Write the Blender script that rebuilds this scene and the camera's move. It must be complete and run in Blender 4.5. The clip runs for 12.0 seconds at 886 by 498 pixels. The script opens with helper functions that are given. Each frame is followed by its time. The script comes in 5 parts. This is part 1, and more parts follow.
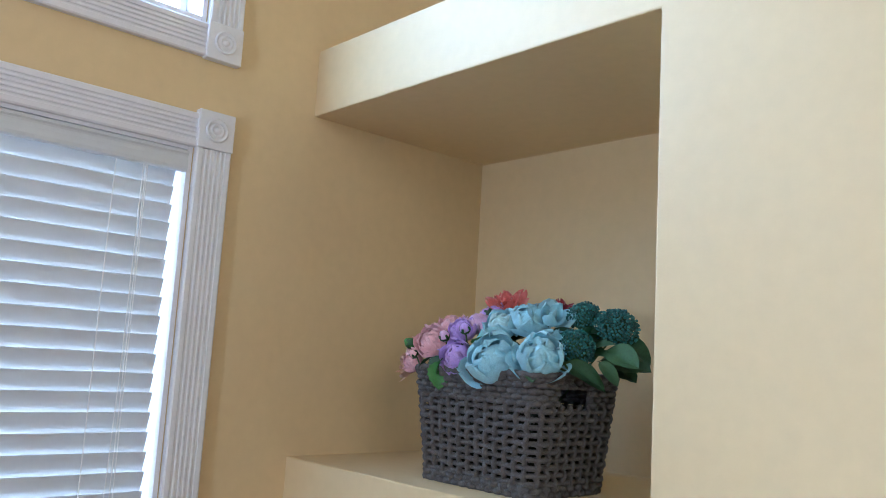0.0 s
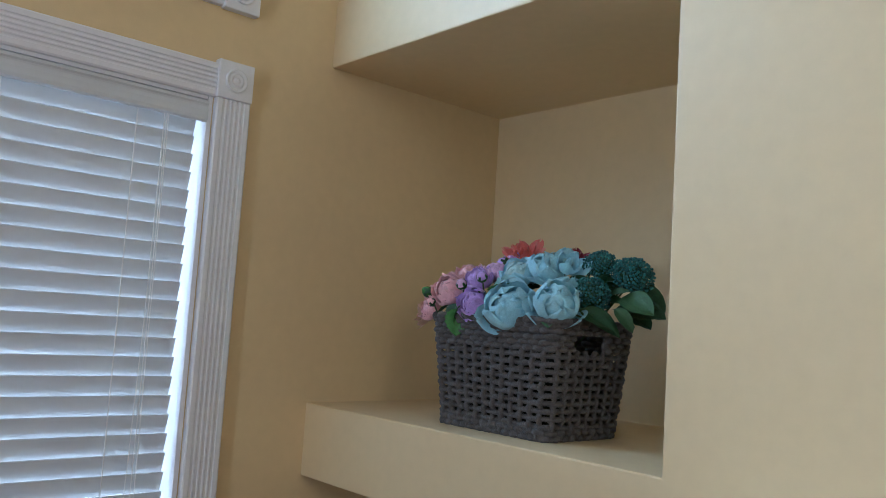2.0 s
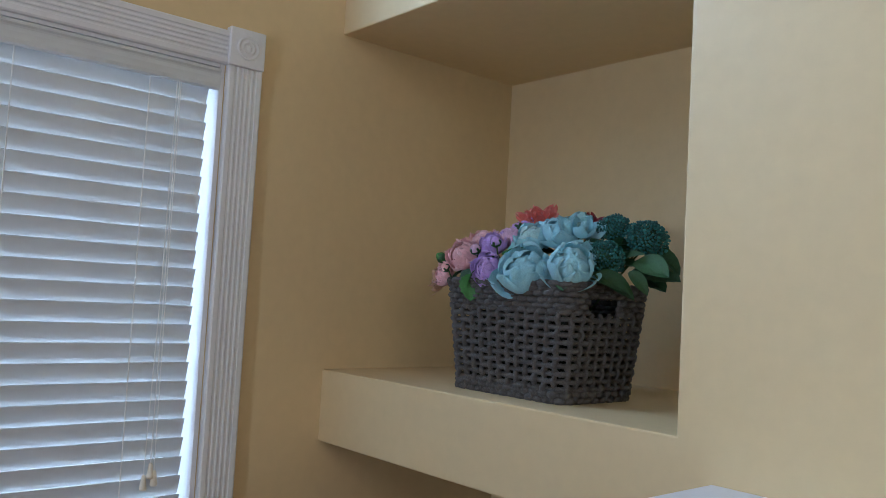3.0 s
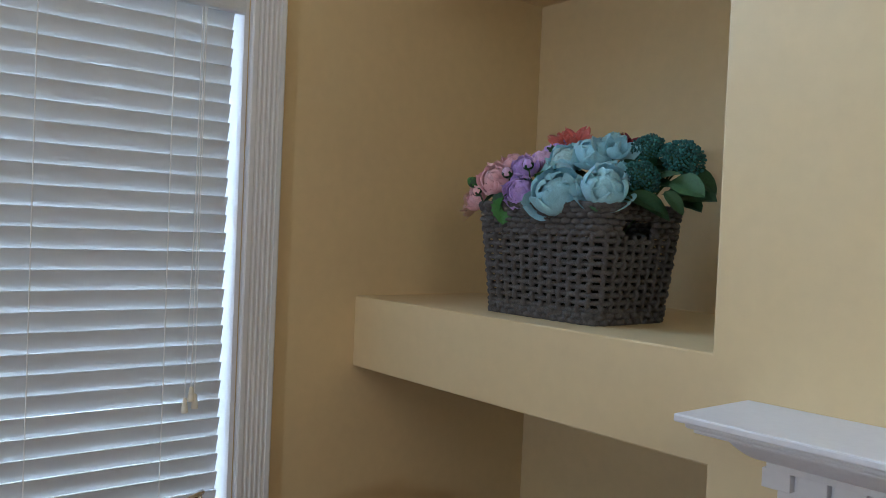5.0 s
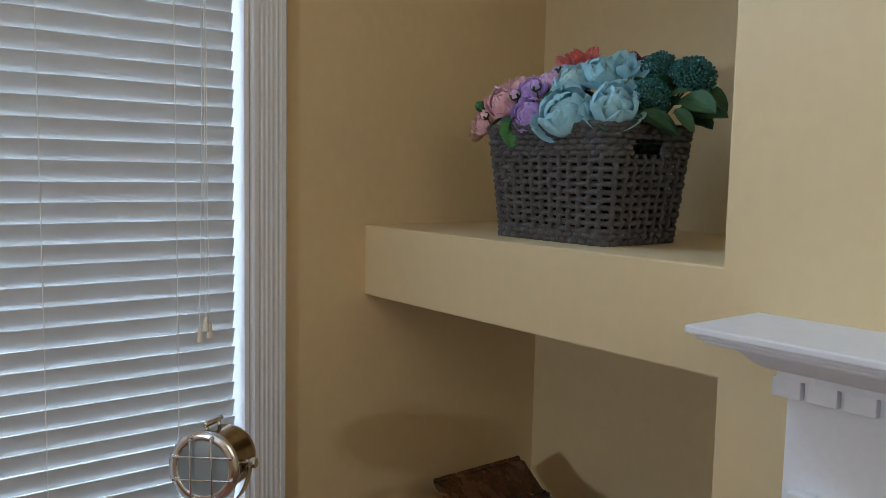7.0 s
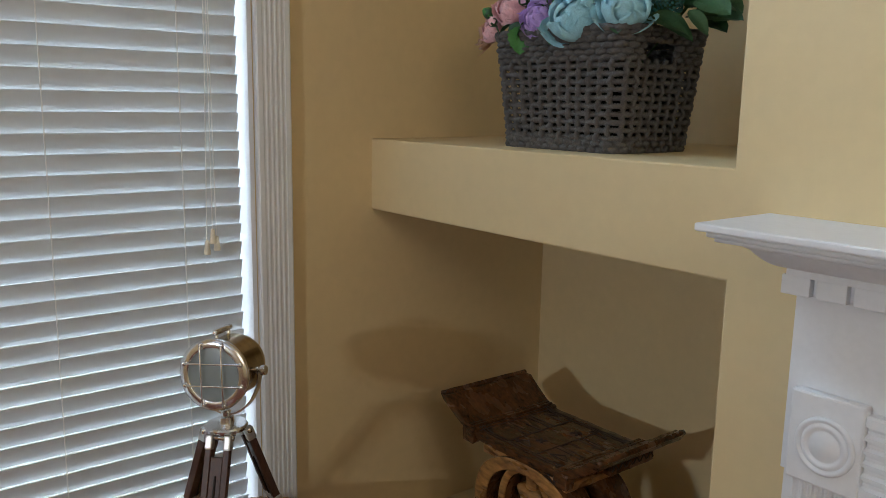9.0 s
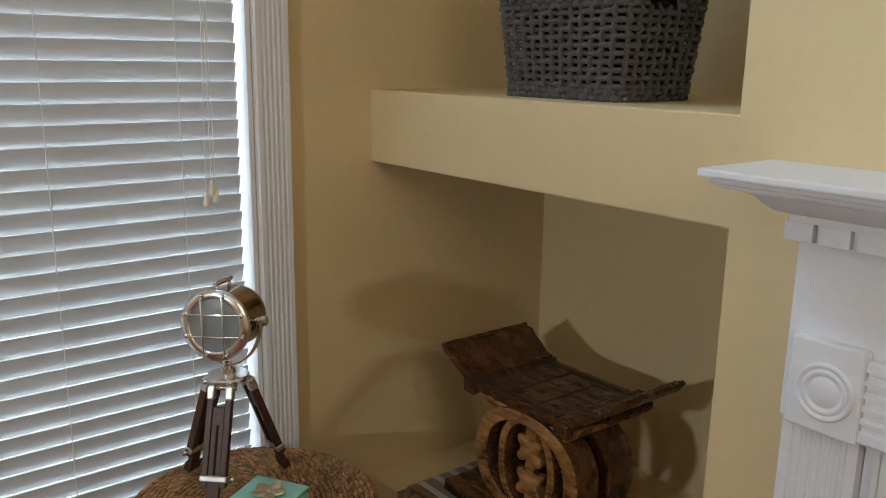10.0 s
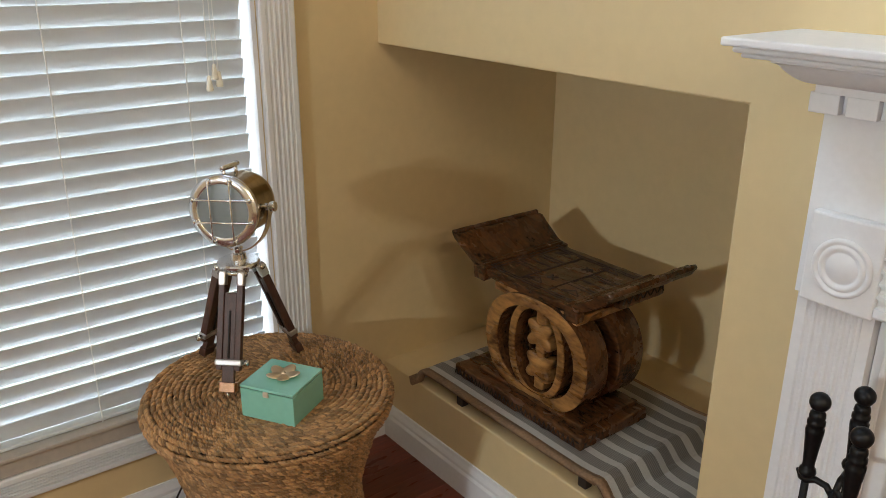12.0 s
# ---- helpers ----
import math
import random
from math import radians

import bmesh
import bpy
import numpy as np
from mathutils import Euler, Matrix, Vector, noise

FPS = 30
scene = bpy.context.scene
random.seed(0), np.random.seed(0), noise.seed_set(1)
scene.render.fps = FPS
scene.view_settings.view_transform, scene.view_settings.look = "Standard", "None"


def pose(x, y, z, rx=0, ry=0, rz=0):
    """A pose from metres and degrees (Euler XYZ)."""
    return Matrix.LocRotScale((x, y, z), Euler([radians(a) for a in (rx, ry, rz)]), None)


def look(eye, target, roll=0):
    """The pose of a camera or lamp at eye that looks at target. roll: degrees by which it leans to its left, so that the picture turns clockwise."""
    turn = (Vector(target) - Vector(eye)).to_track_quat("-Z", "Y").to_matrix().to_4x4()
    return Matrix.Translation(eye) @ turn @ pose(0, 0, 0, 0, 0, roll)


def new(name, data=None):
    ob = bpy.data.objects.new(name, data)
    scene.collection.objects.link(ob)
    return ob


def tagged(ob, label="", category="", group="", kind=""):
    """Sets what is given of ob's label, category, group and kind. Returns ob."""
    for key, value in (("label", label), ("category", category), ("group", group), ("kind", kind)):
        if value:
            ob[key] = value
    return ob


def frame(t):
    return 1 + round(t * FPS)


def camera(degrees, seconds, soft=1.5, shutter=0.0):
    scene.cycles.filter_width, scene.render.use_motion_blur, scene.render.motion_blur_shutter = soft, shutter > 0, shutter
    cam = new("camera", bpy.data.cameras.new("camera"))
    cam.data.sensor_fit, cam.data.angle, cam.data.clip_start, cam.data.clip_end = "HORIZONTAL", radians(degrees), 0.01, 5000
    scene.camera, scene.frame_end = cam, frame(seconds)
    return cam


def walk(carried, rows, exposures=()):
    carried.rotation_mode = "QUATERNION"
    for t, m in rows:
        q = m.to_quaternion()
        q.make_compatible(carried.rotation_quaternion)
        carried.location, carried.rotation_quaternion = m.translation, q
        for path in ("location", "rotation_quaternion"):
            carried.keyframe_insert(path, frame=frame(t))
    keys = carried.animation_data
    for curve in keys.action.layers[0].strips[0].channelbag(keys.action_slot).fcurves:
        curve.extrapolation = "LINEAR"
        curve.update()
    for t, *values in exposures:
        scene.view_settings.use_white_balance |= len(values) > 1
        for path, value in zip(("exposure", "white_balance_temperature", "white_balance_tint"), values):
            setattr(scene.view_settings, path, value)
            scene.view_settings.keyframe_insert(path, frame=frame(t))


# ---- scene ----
cam = camera(57.0, 12.0, soft=0.6)
# Path: seconds, eye, target, roll.
PATH = [
    (0, (1.903, -1.228, 1.673), (0.444, 0.113, 1.944), 3.4),
    (0.5, (1.906, -1.225, 1.664), (0.438, 0.11, 1.917), 3.5),
    (1, (1.905, -1.235, 1.651), (0.436, 0.101, 1.887), 3.6),
    (1.5, (1.911, -1.242, 1.645), (0.435, 0.092, 1.854), 3.6),
    (2, (1.912, -1.244, 1.635), (0.426, 0.082, 1.816), 3.7),
    (2.5, (1.91, -1.247, 1.622), (0.415, 0.072, 1.775), 3.5),
    (3, (1.913, -1.244, 1.614), (0.404, 0.063, 1.73), 3.2),
    (5, (1.9, -1.245, 1.585), (0.35, 0.019, 1.542), 2.5),
    (5.5, (1.9, -1.249, 1.582), (0.345, 0.007, 1.492), 2.1),
    (6, (1.905, -1.25, 1.573), (0.35, 0.002, 1.458), 1.9),
    (6.5, (1.904, -1.246, 1.566), (0.35, 0.003, 1.41), 1.5),
    (7, (1.9, -1.244, 1.553), (0.346, 0.0, 1.36), 1.2),
    (9, (1.896, -1.24, 1.5), (0.351, -0.021, 1.144), 1.0),
    (9.5, (1.897, -1.237, 1.491), (0.358, -0.025, 1.089), 1.0),
    (10, (1.893, -1.235, 1.479), (0.363, -0.03, 1.026), 0.9),
    (10.5, (1.889, -1.231, 1.467), (0.366, -0.036, 0.964), 0.9),
    (11, (1.88, -1.224, 1.451), (0.378, -0.051, 0.844), 0.7),
    (11.5, (1.875, -1.221, 1.444), (0.384, -0.066, 0.777), 0.5),
    (12, (1.876, -1.228, 1.446), (0.393, -0.081, 0.75), 0.3),
]
# seconds, stops, kelvin, tint: the picture darkens as it leaves the bright upper wall and warms on the way down
EXPOSURES = [(0.0, -0.66, 5080, 17), (0.5, -0.84, 5080, 17), (1.0, -0.88, 5080, 17), (2.0, -1.21, 5120, 16), (3.0, -1.28, 5180, 16), (5.5, -1.37, 5500, 15), (7.0, -1.37, 5630, 15), (9.0, -1.23, 5900, 14), (10.5, -1.04, 6100, 14), (12.0, -0.66, 6220, 14)]
walk(cam, [(t, look(eye, target, roll)) for t, eye, target, roll in PATH], EXPOSURES)

# ---------------------------------------------------------------- world and light
world = bpy.data.worlds.new("sky")
scene.world = world
world.use_nodes = True
wn = world.node_tree.nodes
sky = wn.new("ShaderNodeTexSky")
sky.sky_type = "NISHITA"
sky.sun_disc = False
sky.sun_elevation, sky.sun_rotation = radians(40), radians(200)
world.node_tree.links.new(sky.outputs[0], wn["Background"].inputs[0])
wn["Background"].inputs[1].default_value = 0.1


def area_lamp(name, m, sx, sy, watts, color):
    data = bpy.data.lights.new(name, "AREA")
    data.shape, data.size, data.size_y = "RECTANGLE", sx, sy
    data.energy, data.color = watts, color
    ob = new(name, data)
    ob.matrix_basis = m
    return ob


KEY_TINT = (0.86, 0.95, 0.93)
# lamps of the room; only the upper window's lamp stands in a known window
# two small key lamps, placed from the doubled shadows; their source is unseen
area_lamp("small_pane_daylight", look((1.405, -3.93, 1.71), (1.30, 0, 1.2)), 0.022, 0.03, 32, KEY_TINT)
area_lamp("small_pane_daylight", look((1.525, -3.93, 1.733), (1.42, 0, 1.2)), 0.022, 0.03, 32, KEY_TINT)
# added soft fill, high at the back; no window is known there
area_lamp("rear_window_daylight", look((2.3, -3.93, 3.65), (1.6, 0, 1.2)), 2.6, 1.0, 15, (0.80, 0.92, 1.0))
# added warm fill that brightens the west wall, without a known source
area_lamp("east_window_daylight", look((4.13, -1.7, 2.7), (0, -0.6, 1.2)), 1.6, 1.2, 42, (1.0, 0.82, 0.57))
area_lamp("upper_window_daylight", look((-0.145, -0.855, 2.92), (1.6, -0.55, 1.9)), 0.9, 0.8, 44, (0.52, 0.78, 1.0))

# ---------------------------------------------------------------- materials


def material(name, color, rough=0.5, metal=0.0, vary=0.12, scale=4.0, fine=60.0, bump=0.1, bump_scale=150.0,
             dist=0.002, stretch=(1, 1, 1), island=0.0, piece=0.0, coat=0.0, dark=None, sheen=0.0, through_light=0.0, spread=0.3):
    """A surface with variation at two scales, fine relief, and if asked for a shift from piece to piece."""
    m = bpy.data.materials.new(name)
    m.use_nodes = True
    n, l = m.node_tree.nodes, m.node_tree.links
    b = n["Principled BSDF"]
    tc, mp = n.new("ShaderNodeTexCoord"), n.new("ShaderNodeMapping")
    mp.inputs["Scale"].default_value = stretch
    l.new(tc.outputs["Object"], mp.inputs[0])
    big, small = n.new("ShaderNodeTexNoise"), n.new("ShaderNodeTexNoise")
    for tex, s, d in ((big, scale, 4), (small, fine, 6)):
        tex.inputs["Scale"].default_value, tex.inputs["Detail"].default_value = s, d
        l.new(mp.outputs[0], tex.inputs["Vector"])
    add = n.new("ShaderNodeMath")
    add.operation = "ADD"
    l.new(big.outputs[0], add.inputs[0])
    l.new(small.outputs[0], add.inputs[1])
    ramp = n.new("ShaderNodeMapRange")
    ramp.inputs[1].default_value, ramp.inputs[2].default_value = 1 - spread, 1 + spread
    l.new(add.outputs[0], ramp.inputs[0])
    mix = n.new("ShaderNodeMix")
    mix.data_type = "RGBA"
    low = dark or tuple(c * (1 - vary) for c in color)
    high = tuple(min(1, c * (1 + vary * (0.6 if not dark else 0.0))) for c in color)
    mix.inputs[6].default_value, mix.inputs[7].default_value = (*low, 1), (*high, 1)
    l.new(ramp.outputs[0], mix.inputs[0])
    out = mix.outputs[2]
    if island or piece:
        src = n.new("ShaderNodeNewGeometry").outputs["Random Per Island"] if island else n.new("ShaderNodeObjectInfo").outputs["Random"]
        amount = island or piece
        mr = n.new("ShaderNodeMapRange")
        mr.inputs[3].default_value, mr.inputs[4].default_value = 1 - amount, 1 + amount
        l.new(src, mr.inputs[0])
        hs = n.new("ShaderNodeHueSaturation")
        l.new(out, hs.inputs["Color"])
        l.new(mr.outputs[0], hs.inputs["Value"])
        out = hs.outputs[0]
    l.new(out, b.inputs["Base Color"])
    b.inputs["Roughness"].default_value, b.inputs["Metallic"].default_value = rough, metal
    b.inputs["Coat Weight"].default_value = coat
    b.inputs["Sheen Weight"].default_value = sheen
    if bump:
        bt, bp = n.new("ShaderNodeTexNoise"), n.new("ShaderNodeBump")
        bt.inputs["Scale"].default_value, bt.inputs["Detail"].default_value = bump_scale, 5
        l.new(mp.outputs[0], bt.inputs["Vector"])
        bp.inputs["Strength"].default_value, bp.inputs["Distance"].default_value = bump, dist
        l.new(bt.outputs[0], bp.inputs["Height"])
        l.new(bp.outputs[0], b.inputs["Normal"])
        rr = n.new("ShaderNodeMapRange")
        rr.inputs[3].default_value, rr.inputs[4].default_value = rough * 0.85, min(1, rough * 1.15)
        l.new(big.outputs[0], rr.inputs[0])
        l.new(rr.outputs[0], b.inputs["Roughness"])
    if through_light:
        tr, ms = n.new("ShaderNodeBsdfTranslucent"), n.new("ShaderNodeMixShader")
        l.new(out, tr.inputs[0])
        ms.inputs[0].default_value = through_light
        l.new(b.outputs[0], ms.inputs[1])
        l.new(tr.outputs[0], ms.inputs[2])
        l.new(ms.outputs[0], n["Material Output"].inputs[0])
    return m


def glass(name, color=(1, 1, 1), rough=0.0):
    m = bpy.data.materials.new(name)
    m.use_nodes = True
    b = m.node_tree.nodes["Principled BSDF"]
    b.inputs["Base Color"].default_value = (*color, 1)
    b.inputs["Transmission Weight"].default_value, b.inputs["Roughness"].default_value, b.inputs["IOR"].default_value = 1, rough, 1.45
    return m


def glow(name, color, strength):
    m = bpy.data.materials.new(name)
    m.use_nodes = True
    n = m.node_tree.nodes
    e = n.new("ShaderNodeEmission")
    e.inputs[0].default_value, e.inputs[1].default_value = (*color, 1), strength
    m.node_tree.links.new(e.outputs[0], n["Material Output"].inputs[0])
    return m


PAINT = material("tan_wall_paint", (0.70, 0.54, 0.295), 0.55, vary=0.04, scale=1.5, fine=30, bump=0.12, bump_scale=260, dist=0.0015)
WHITE = material("white_trim_paint", (0.78, 0.78, 0.80), 0.38, vary=0.04, scale=6, fine=80, bump=0.06, bump_scale=90)
CEIL = material("ceiling_paint", (0.8, 0.78, 0.73), 0.8, vary=0.03, bump=0.1)
SLAT = material("white_blind_vinyl", (0.67, 0.69, 0.70), 0.42, vary=0.03, scale=10, bump=0.03, through_light=0.08)
CORD = material("white_cord", (0.85, 0.85, 0.83), 0.7, vary=0.1, fine=300)
IVORY = material("ivory_plastic", (0.80, 0.74, 0.60), 0.35, vary=0.05)
SILL = material("cream_sill_paint", (0.48, 0.43, 0.37), 0.4, vary=0.10, scale=12)
PANE = glass("window_glass")
OUTSIDE = glow("bright_overcast_distance", (0.82, 0.95, 1.0), 23.0)
CHERRY = material("cherry_floor_wood", (0.16, 0.035, 0.016), 0.28, vary=0.35, scale=3, fine=25, stretch=(6, 0.7, 1), bump=0.05, piece=0.3)

# ---------------------------------------------------------------- building helpers
AT = {}


def empty(name, x, y, z, label, category, group="", kind=""):
    ob = new(name)
    ob.empty_display_size = 0.05
    ob.location = (x, y, z)
    AT[ob] = Matrix.Translation((x, y, z))
    return tagged(ob, label, category, group, kind)


def link_mesh(name, mesh, mat, parent=None, label="", m=None, smooth=False):
    if mat and not mesh.materials:
        mesh.materials.append(mat)
    if smooth:
        mesh.shade_smooth()
    ob = new(name, mesh)
    AT[ob] = (m or Matrix()).copy()
    ob.matrix_basis = AT[ob]
    if parent:
        ob.parent = parent
        ob.matrix_parent_inverse = AT[parent].inverted()
    return tagged(ob, label)


def mesh_of(bm, name="part"):
    me = bpy.data.meshes.new(name)
    bm.to_mesh(me)
    bm.free()
    return me


def part(name, bm, mat, parent=None, label="", smooth=False, m=None):
    return link_mesh(name, mesh_of(bm, name), mat, parent, label, m, smooth)


def structure(name, bm, mat, label, category, smooth=False):
    return tagged(part(name, bm, mat, None, label, smooth), category=category, kind="structure")


def soften(bm, width, segments=2, angle=30, keep=None):
    edges = [e for e in bm.edges if len(e.link_faces) == 2 and e.calc_face_angle(0) > radians(angle) and (keep is None or keep(e))]
    bmesh.ops.bevel(bm, geom=edges, offset=width, segments=segments, profile=0.5, affect="EDGES", clamp_overlap=True)
    return bm


def box(x0, x1, y0, y1, z0, z1, bevel=0.0, bm=None, m=None):
    own = bm is None
    b = bmesh.new()
    bmesh.ops.create_cube(b, size=1, matrix=Matrix.Translation(((x0 + x1) / 2, (y0 + y1) / 2, (z0 + z1) / 2)) @ Matrix.Diagonal((x1 - x0, y1 - y0, z1 - z0, 1)))
    if bevel:
        soften(b, bevel)
    if m:
        bmesh.ops.transform(b, matrix=m, verts=b.verts)
    return b if own else join(bm, b)


def join(bm, *others):
    for b in others:
        me = bpy.data.meshes.new("tmp")
        b.to_mesh(me)
        b.free()
        bm.from_mesh(me)
        bpy.data.meshes.remove(me)
    return bm


def cells(xs, ys, zs, filled, bevel=0.0, keep=None):
    """One closed solid out of grid cells: filled(i, j, k) says which."""
    bm, verts = bmesh.new(), {}

    def v(i, j, k):
        if (i, j, k) not in verts:
            verts[i, j, k] = bm.verts.new((xs[i], ys[j], zs[k]))
        return verts[i, j, k]

    def full(i, j, k):
        return 0 <= i < len(xs) - 1 and 0 <= j < len(ys) - 1 and 0 <= k < len(zs) - 1 and filled(i, j, k)

    for i in range(len(xs) - 1):
        for j in range(len(ys) - 1):
            for k in range(len(zs) - 1):
                if not full(i, j, k):
                    continue
                if not full(i - 1, j, k):
                    bm.faces.new((v(i, j, k), v(i, j, k + 1), v(i, j + 1, k + 1), v(i, j + 1, k)))
                if not full(i + 1, j, k):
                    bm.faces.new((v(i + 1, j, k), v(i + 1, j + 1, k), v(i + 1, j + 1, k + 1), v(i + 1, j, k + 1)))
                if not full(i, j - 1, k):
                    bm.faces.new((v(i, j, k), v(i + 1, j, k), v(i + 1, j, k + 1), v(i, j, k + 1)))
                if not full(i, j + 1, k):
                    bm.faces.new((v(i, j + 1, k), v(i, j + 1, k + 1), v(i + 1, j + 1, k + 1), v(i + 1, j + 1, k)))
                if not full(i, j, k - 1):
                    bm.faces.new((v(i, j, k), v(i, j + 1, k), v(i + 1, j + 1, k), v(i + 1, j, k)))
                if not full(i, j, k + 1):
                    bm.faces.new((v(i, j, k + 1), v(i + 1, j, k + 1), v(i + 1, j + 1, k + 1), v(i, j + 1, k + 1)))
    bm.normal_update()
    if bevel:
        soften(bm, bevel, 2, 30, keep)
    return bm


def sweep(profile, start, end, up, out):
    """A moulding: the profile's (out, up) pairs, drawn from start to end, closed at its ends."""
    a, b, u, o = Vector(start), Vector(end), Vector(up), Vector(out)
    bm = bmesh.new()
    ring0 = [bm.verts.new(a + o * p + u * q) for p, q in profile]
    ring1 = [bm.verts.new(b + o * p + u * q) for p, q in profile]
    n = len(profile)
    for i in range(n):
        bm.faces.new((ring0[i], ring0[(i + 1) % n], ring1[(i + 1) % n], ring1[i]))
    bm.faces.new(ring0)
    bm.faces.new(ring1)
    bmesh.ops.recalc_face_normals(bm, faces=bm.faces)
    return bm


def lathe(profile, segments=32, m=None, cap=True):
    """Turns (radius, height) pairs about the z axis."""
    bm = bmesh.new()
    rings = []
    for r, z in profile:
        if r < 1e-6:
            rings.append([bm.verts.new((0, 0, z))])
        else:
            rings.append([bm.verts.new((r * math.cos(2 * math.pi * k / segments), r * math.sin(2 * math.pi * k / segments), z)) for k in range(segments)])
    for p, q in zip(rings, rings[1:]):
        for k in range(segments):
            k2 = (k + 1) % segments
            if len(p) == 1 and len(q) > 1:
                bm.faces.new((p[0], q[k], q[k2]))
            elif len(q) == 1 and len(p) > 1:
                bm.faces.new((p[k], q[0], p[k2]))
            elif len(p) > 1:
                bm.faces.new((p[k], q[k], q[k2], p[k2]))
    if cap:
        for ring in (rings[0], rings[-1]):
            if len(ring) > 2:
                bm.faces.new(ring)
    bmesh.ops.recalc_face_normals(bm, faces=bm.faces)
    if m:
        bmesh.ops.transform(bm, matrix=m, verts=bm.verts)
    return bm


def tube(points, radius, sides=8, closed=False):
    """A round rod along points; radius is a number or one for each point."""
    pts = [Vector(p) for p in points]
    n = len(pts)
    rad = radius if isinstance(radius, (list, tuple)) else [radius] * n
    bm, rings = bmesh.new(), []
    side = None
    for i, p in enumerate(pts):
        a = pts[(i - 1) % n] if closed or i else p
        b = pts[(i + 1) % n] if closed or i < n - 1 else p
        d = (b - a).normalized()
        if side is None:
            side = d.orthogonal().normalized()
        side = (side - d * side.dot(d)).normalized()
        up = d.cross(side)
        rings.append([bm.verts.new(p + rad[i] * (math.cos(2 * math.pi * k / sides) * side + math.sin(2 * math.pi * k / sides) * up)) for k in range(sides)])
    for i in range(n if closed else n - 1):
        p, q = rings[i], rings[(i + 1) % n]
        for k in range(sides):
            bm.faces.new((p[k], p[(k + 1) % sides], q[(k + 1) % sides], q[k]))
    if not closed:
        bm.faces.new(rings[0][::-1])
        bm.faces.new(rings[-1])
    return bm


def along(a, b):
    """The pose whose z axis runs from a to b."""
    d = Vector(b) - Vector(a)
    return Matrix.Translation(a) @ d.to_track_quat("Z", "Y").to_matrix().to_4x4()


# ---------------------------------------------------------------- the room
CORNER_X, DEPTH = 1.115, 0.68
SHELF_LOW, SHELF_TOP = 1.202, 1.397
HEAD_LOW, HEAD_TOP, LEDGE = 2.333, 2.525, 0.25
TOP, EAST, SOUTH = 4.6, 4.2, -4.0

# window wall with a tall window and a second one over it
WIN_R, WIN_L, WIN_LOW, WIN_TOP = -0.350, -1.36, 0.341, 2.168
UP_LOW, UP_TOP = 2.492, 3.35
structure("wall_west", cells([-0.14, 0.0], [SOUTH - 0.14, WIN_L, WIN_R, DEPTH + 0.14], [0, WIN_LOW, WIN_TOP, UP_LOW, UP_TOP, TOP],
          lambda i, j, k: not (j == 1 and k in (1, 3))), PAINT, "tan painted wall with two white-framed windows", "wall")
structure("wall_north", cells([0.0, CORNER_X, EAST], [0.0, DEPTH, DEPTH + 0.14], [0, LEDGE, SHELF_LOW, SHELF_TOP, HEAD_LOW, HEAD_TOP, TOP],
          lambda i, j, k: j == 1 or (k < 5 and (i == 1 or k in (0, 2, 4))), 0.004, lambda e: max(v.co.x for v in e.verts) > 0.001),
          PAINT, "tan painted chimney wall with two deep niches and a thick shelf", "wall")
# unseen closing walls; their openings are added for the key and fill lamps
structure("wall_east", cells([EAST, EAST + 0.14], [SOUTH - 0.14, -2.55, -0.85, DEPTH + 0.14], [0, 2.05, 3.35, TOP],
          lambda i, j, k: not (j == 1 and k == 1)), PAINT, "plain tan painted wall with an opening added for a fill lamp", "wall")
structure("wall_south", cells([0, 0.95, 1.34, 1.47, 1.50, 1.63, 3.65, EAST], [SOUTH - 0.14, SOUTH], [0, 1.5, 1.64, 1.8, 3.1, 4.2, TOP],
          lambda i, j, k: not ((i in (2, 4) and k == 2) or (1 <= i <= 5 and k == 4))), PAINT, "plain tan painted wall with openings added for key and fill lamps", "wall")
structure("ceiling", box(-0.14, EAST + 0.14, SOUTH - 0.14, DEPTH + 0.14, TOP, TOP + 0.1), CEIL, "plain off-white ceiling", "ceiling")
structure("backdrop", box(-6.05, -6.0, -9, 8, -3, 10), OUTSIDE, "bright overcast distance outside the windows", "backdrop")
structure("ground", box(-60, 60, -60, 60, -0.35, -0.3), material("pale_ground", (0.3, 0.3, 0.27), 0.9), "pale open ground outside", "ground")

floor = structure("floor", box(-0.14, EAST + 0.14, SOUTH - 0.14, DEPTH + 0.14, -0.06, -0.014), CHERRY, "dark reddish-brown wooden plank floor", "floor")

BASE = [(0, 0), (0.016, 0), (0.016, 0.070), (0.012, 0.078), (0.012, 0.087), (0.007, 0.100), (0.005, 0.11), (0, 0.11)]
structure("baseboard_north", sweep(BASE, (0, 0, 0), (1.285, 0, 0), (0, 0, 1), (0, -1, 0)), WHITE, "white moulded baseboard under the niche", "baseboard")
BASEW = [(p, q * 1.06) for p, q in BASE]
structure("baseboard_west", sweep(BASEW, (0, SOUTH, 0), (0, -0.017, 0), (0, 0, 1), (1, 0, 0)), WHITE, "white moulded baseboard under the window", "baseboard")


# ---------------------------------------------------------------- windows
def fluted(width, floor=0.0140):
    """Cross-section of a fluted casing, from 0 to width, as (out, across)."""
    pts = [(0, 0), (0.016, 0), (0.019, 0.004), (0.019, 0.012)]
    n, a, b = 5, 0.014, width - 0.014
    for k in range(n):
        s, e = a + (b - a) * k / n, a + (b - a) * (k + 1) / n
        w = e - s
        pts += [(0.019, s + 0.12 * w), (floor + 0.001, s + 0.27 * w), (floor, s + 0.5 * w), (floor + 0.001, s + 0.73 * w), (0.019, s + 0.88 * w)]
    return pts + [(0.019, width - 0.012), (0.019, width - 0.004), (0.016, width), (0, width)]


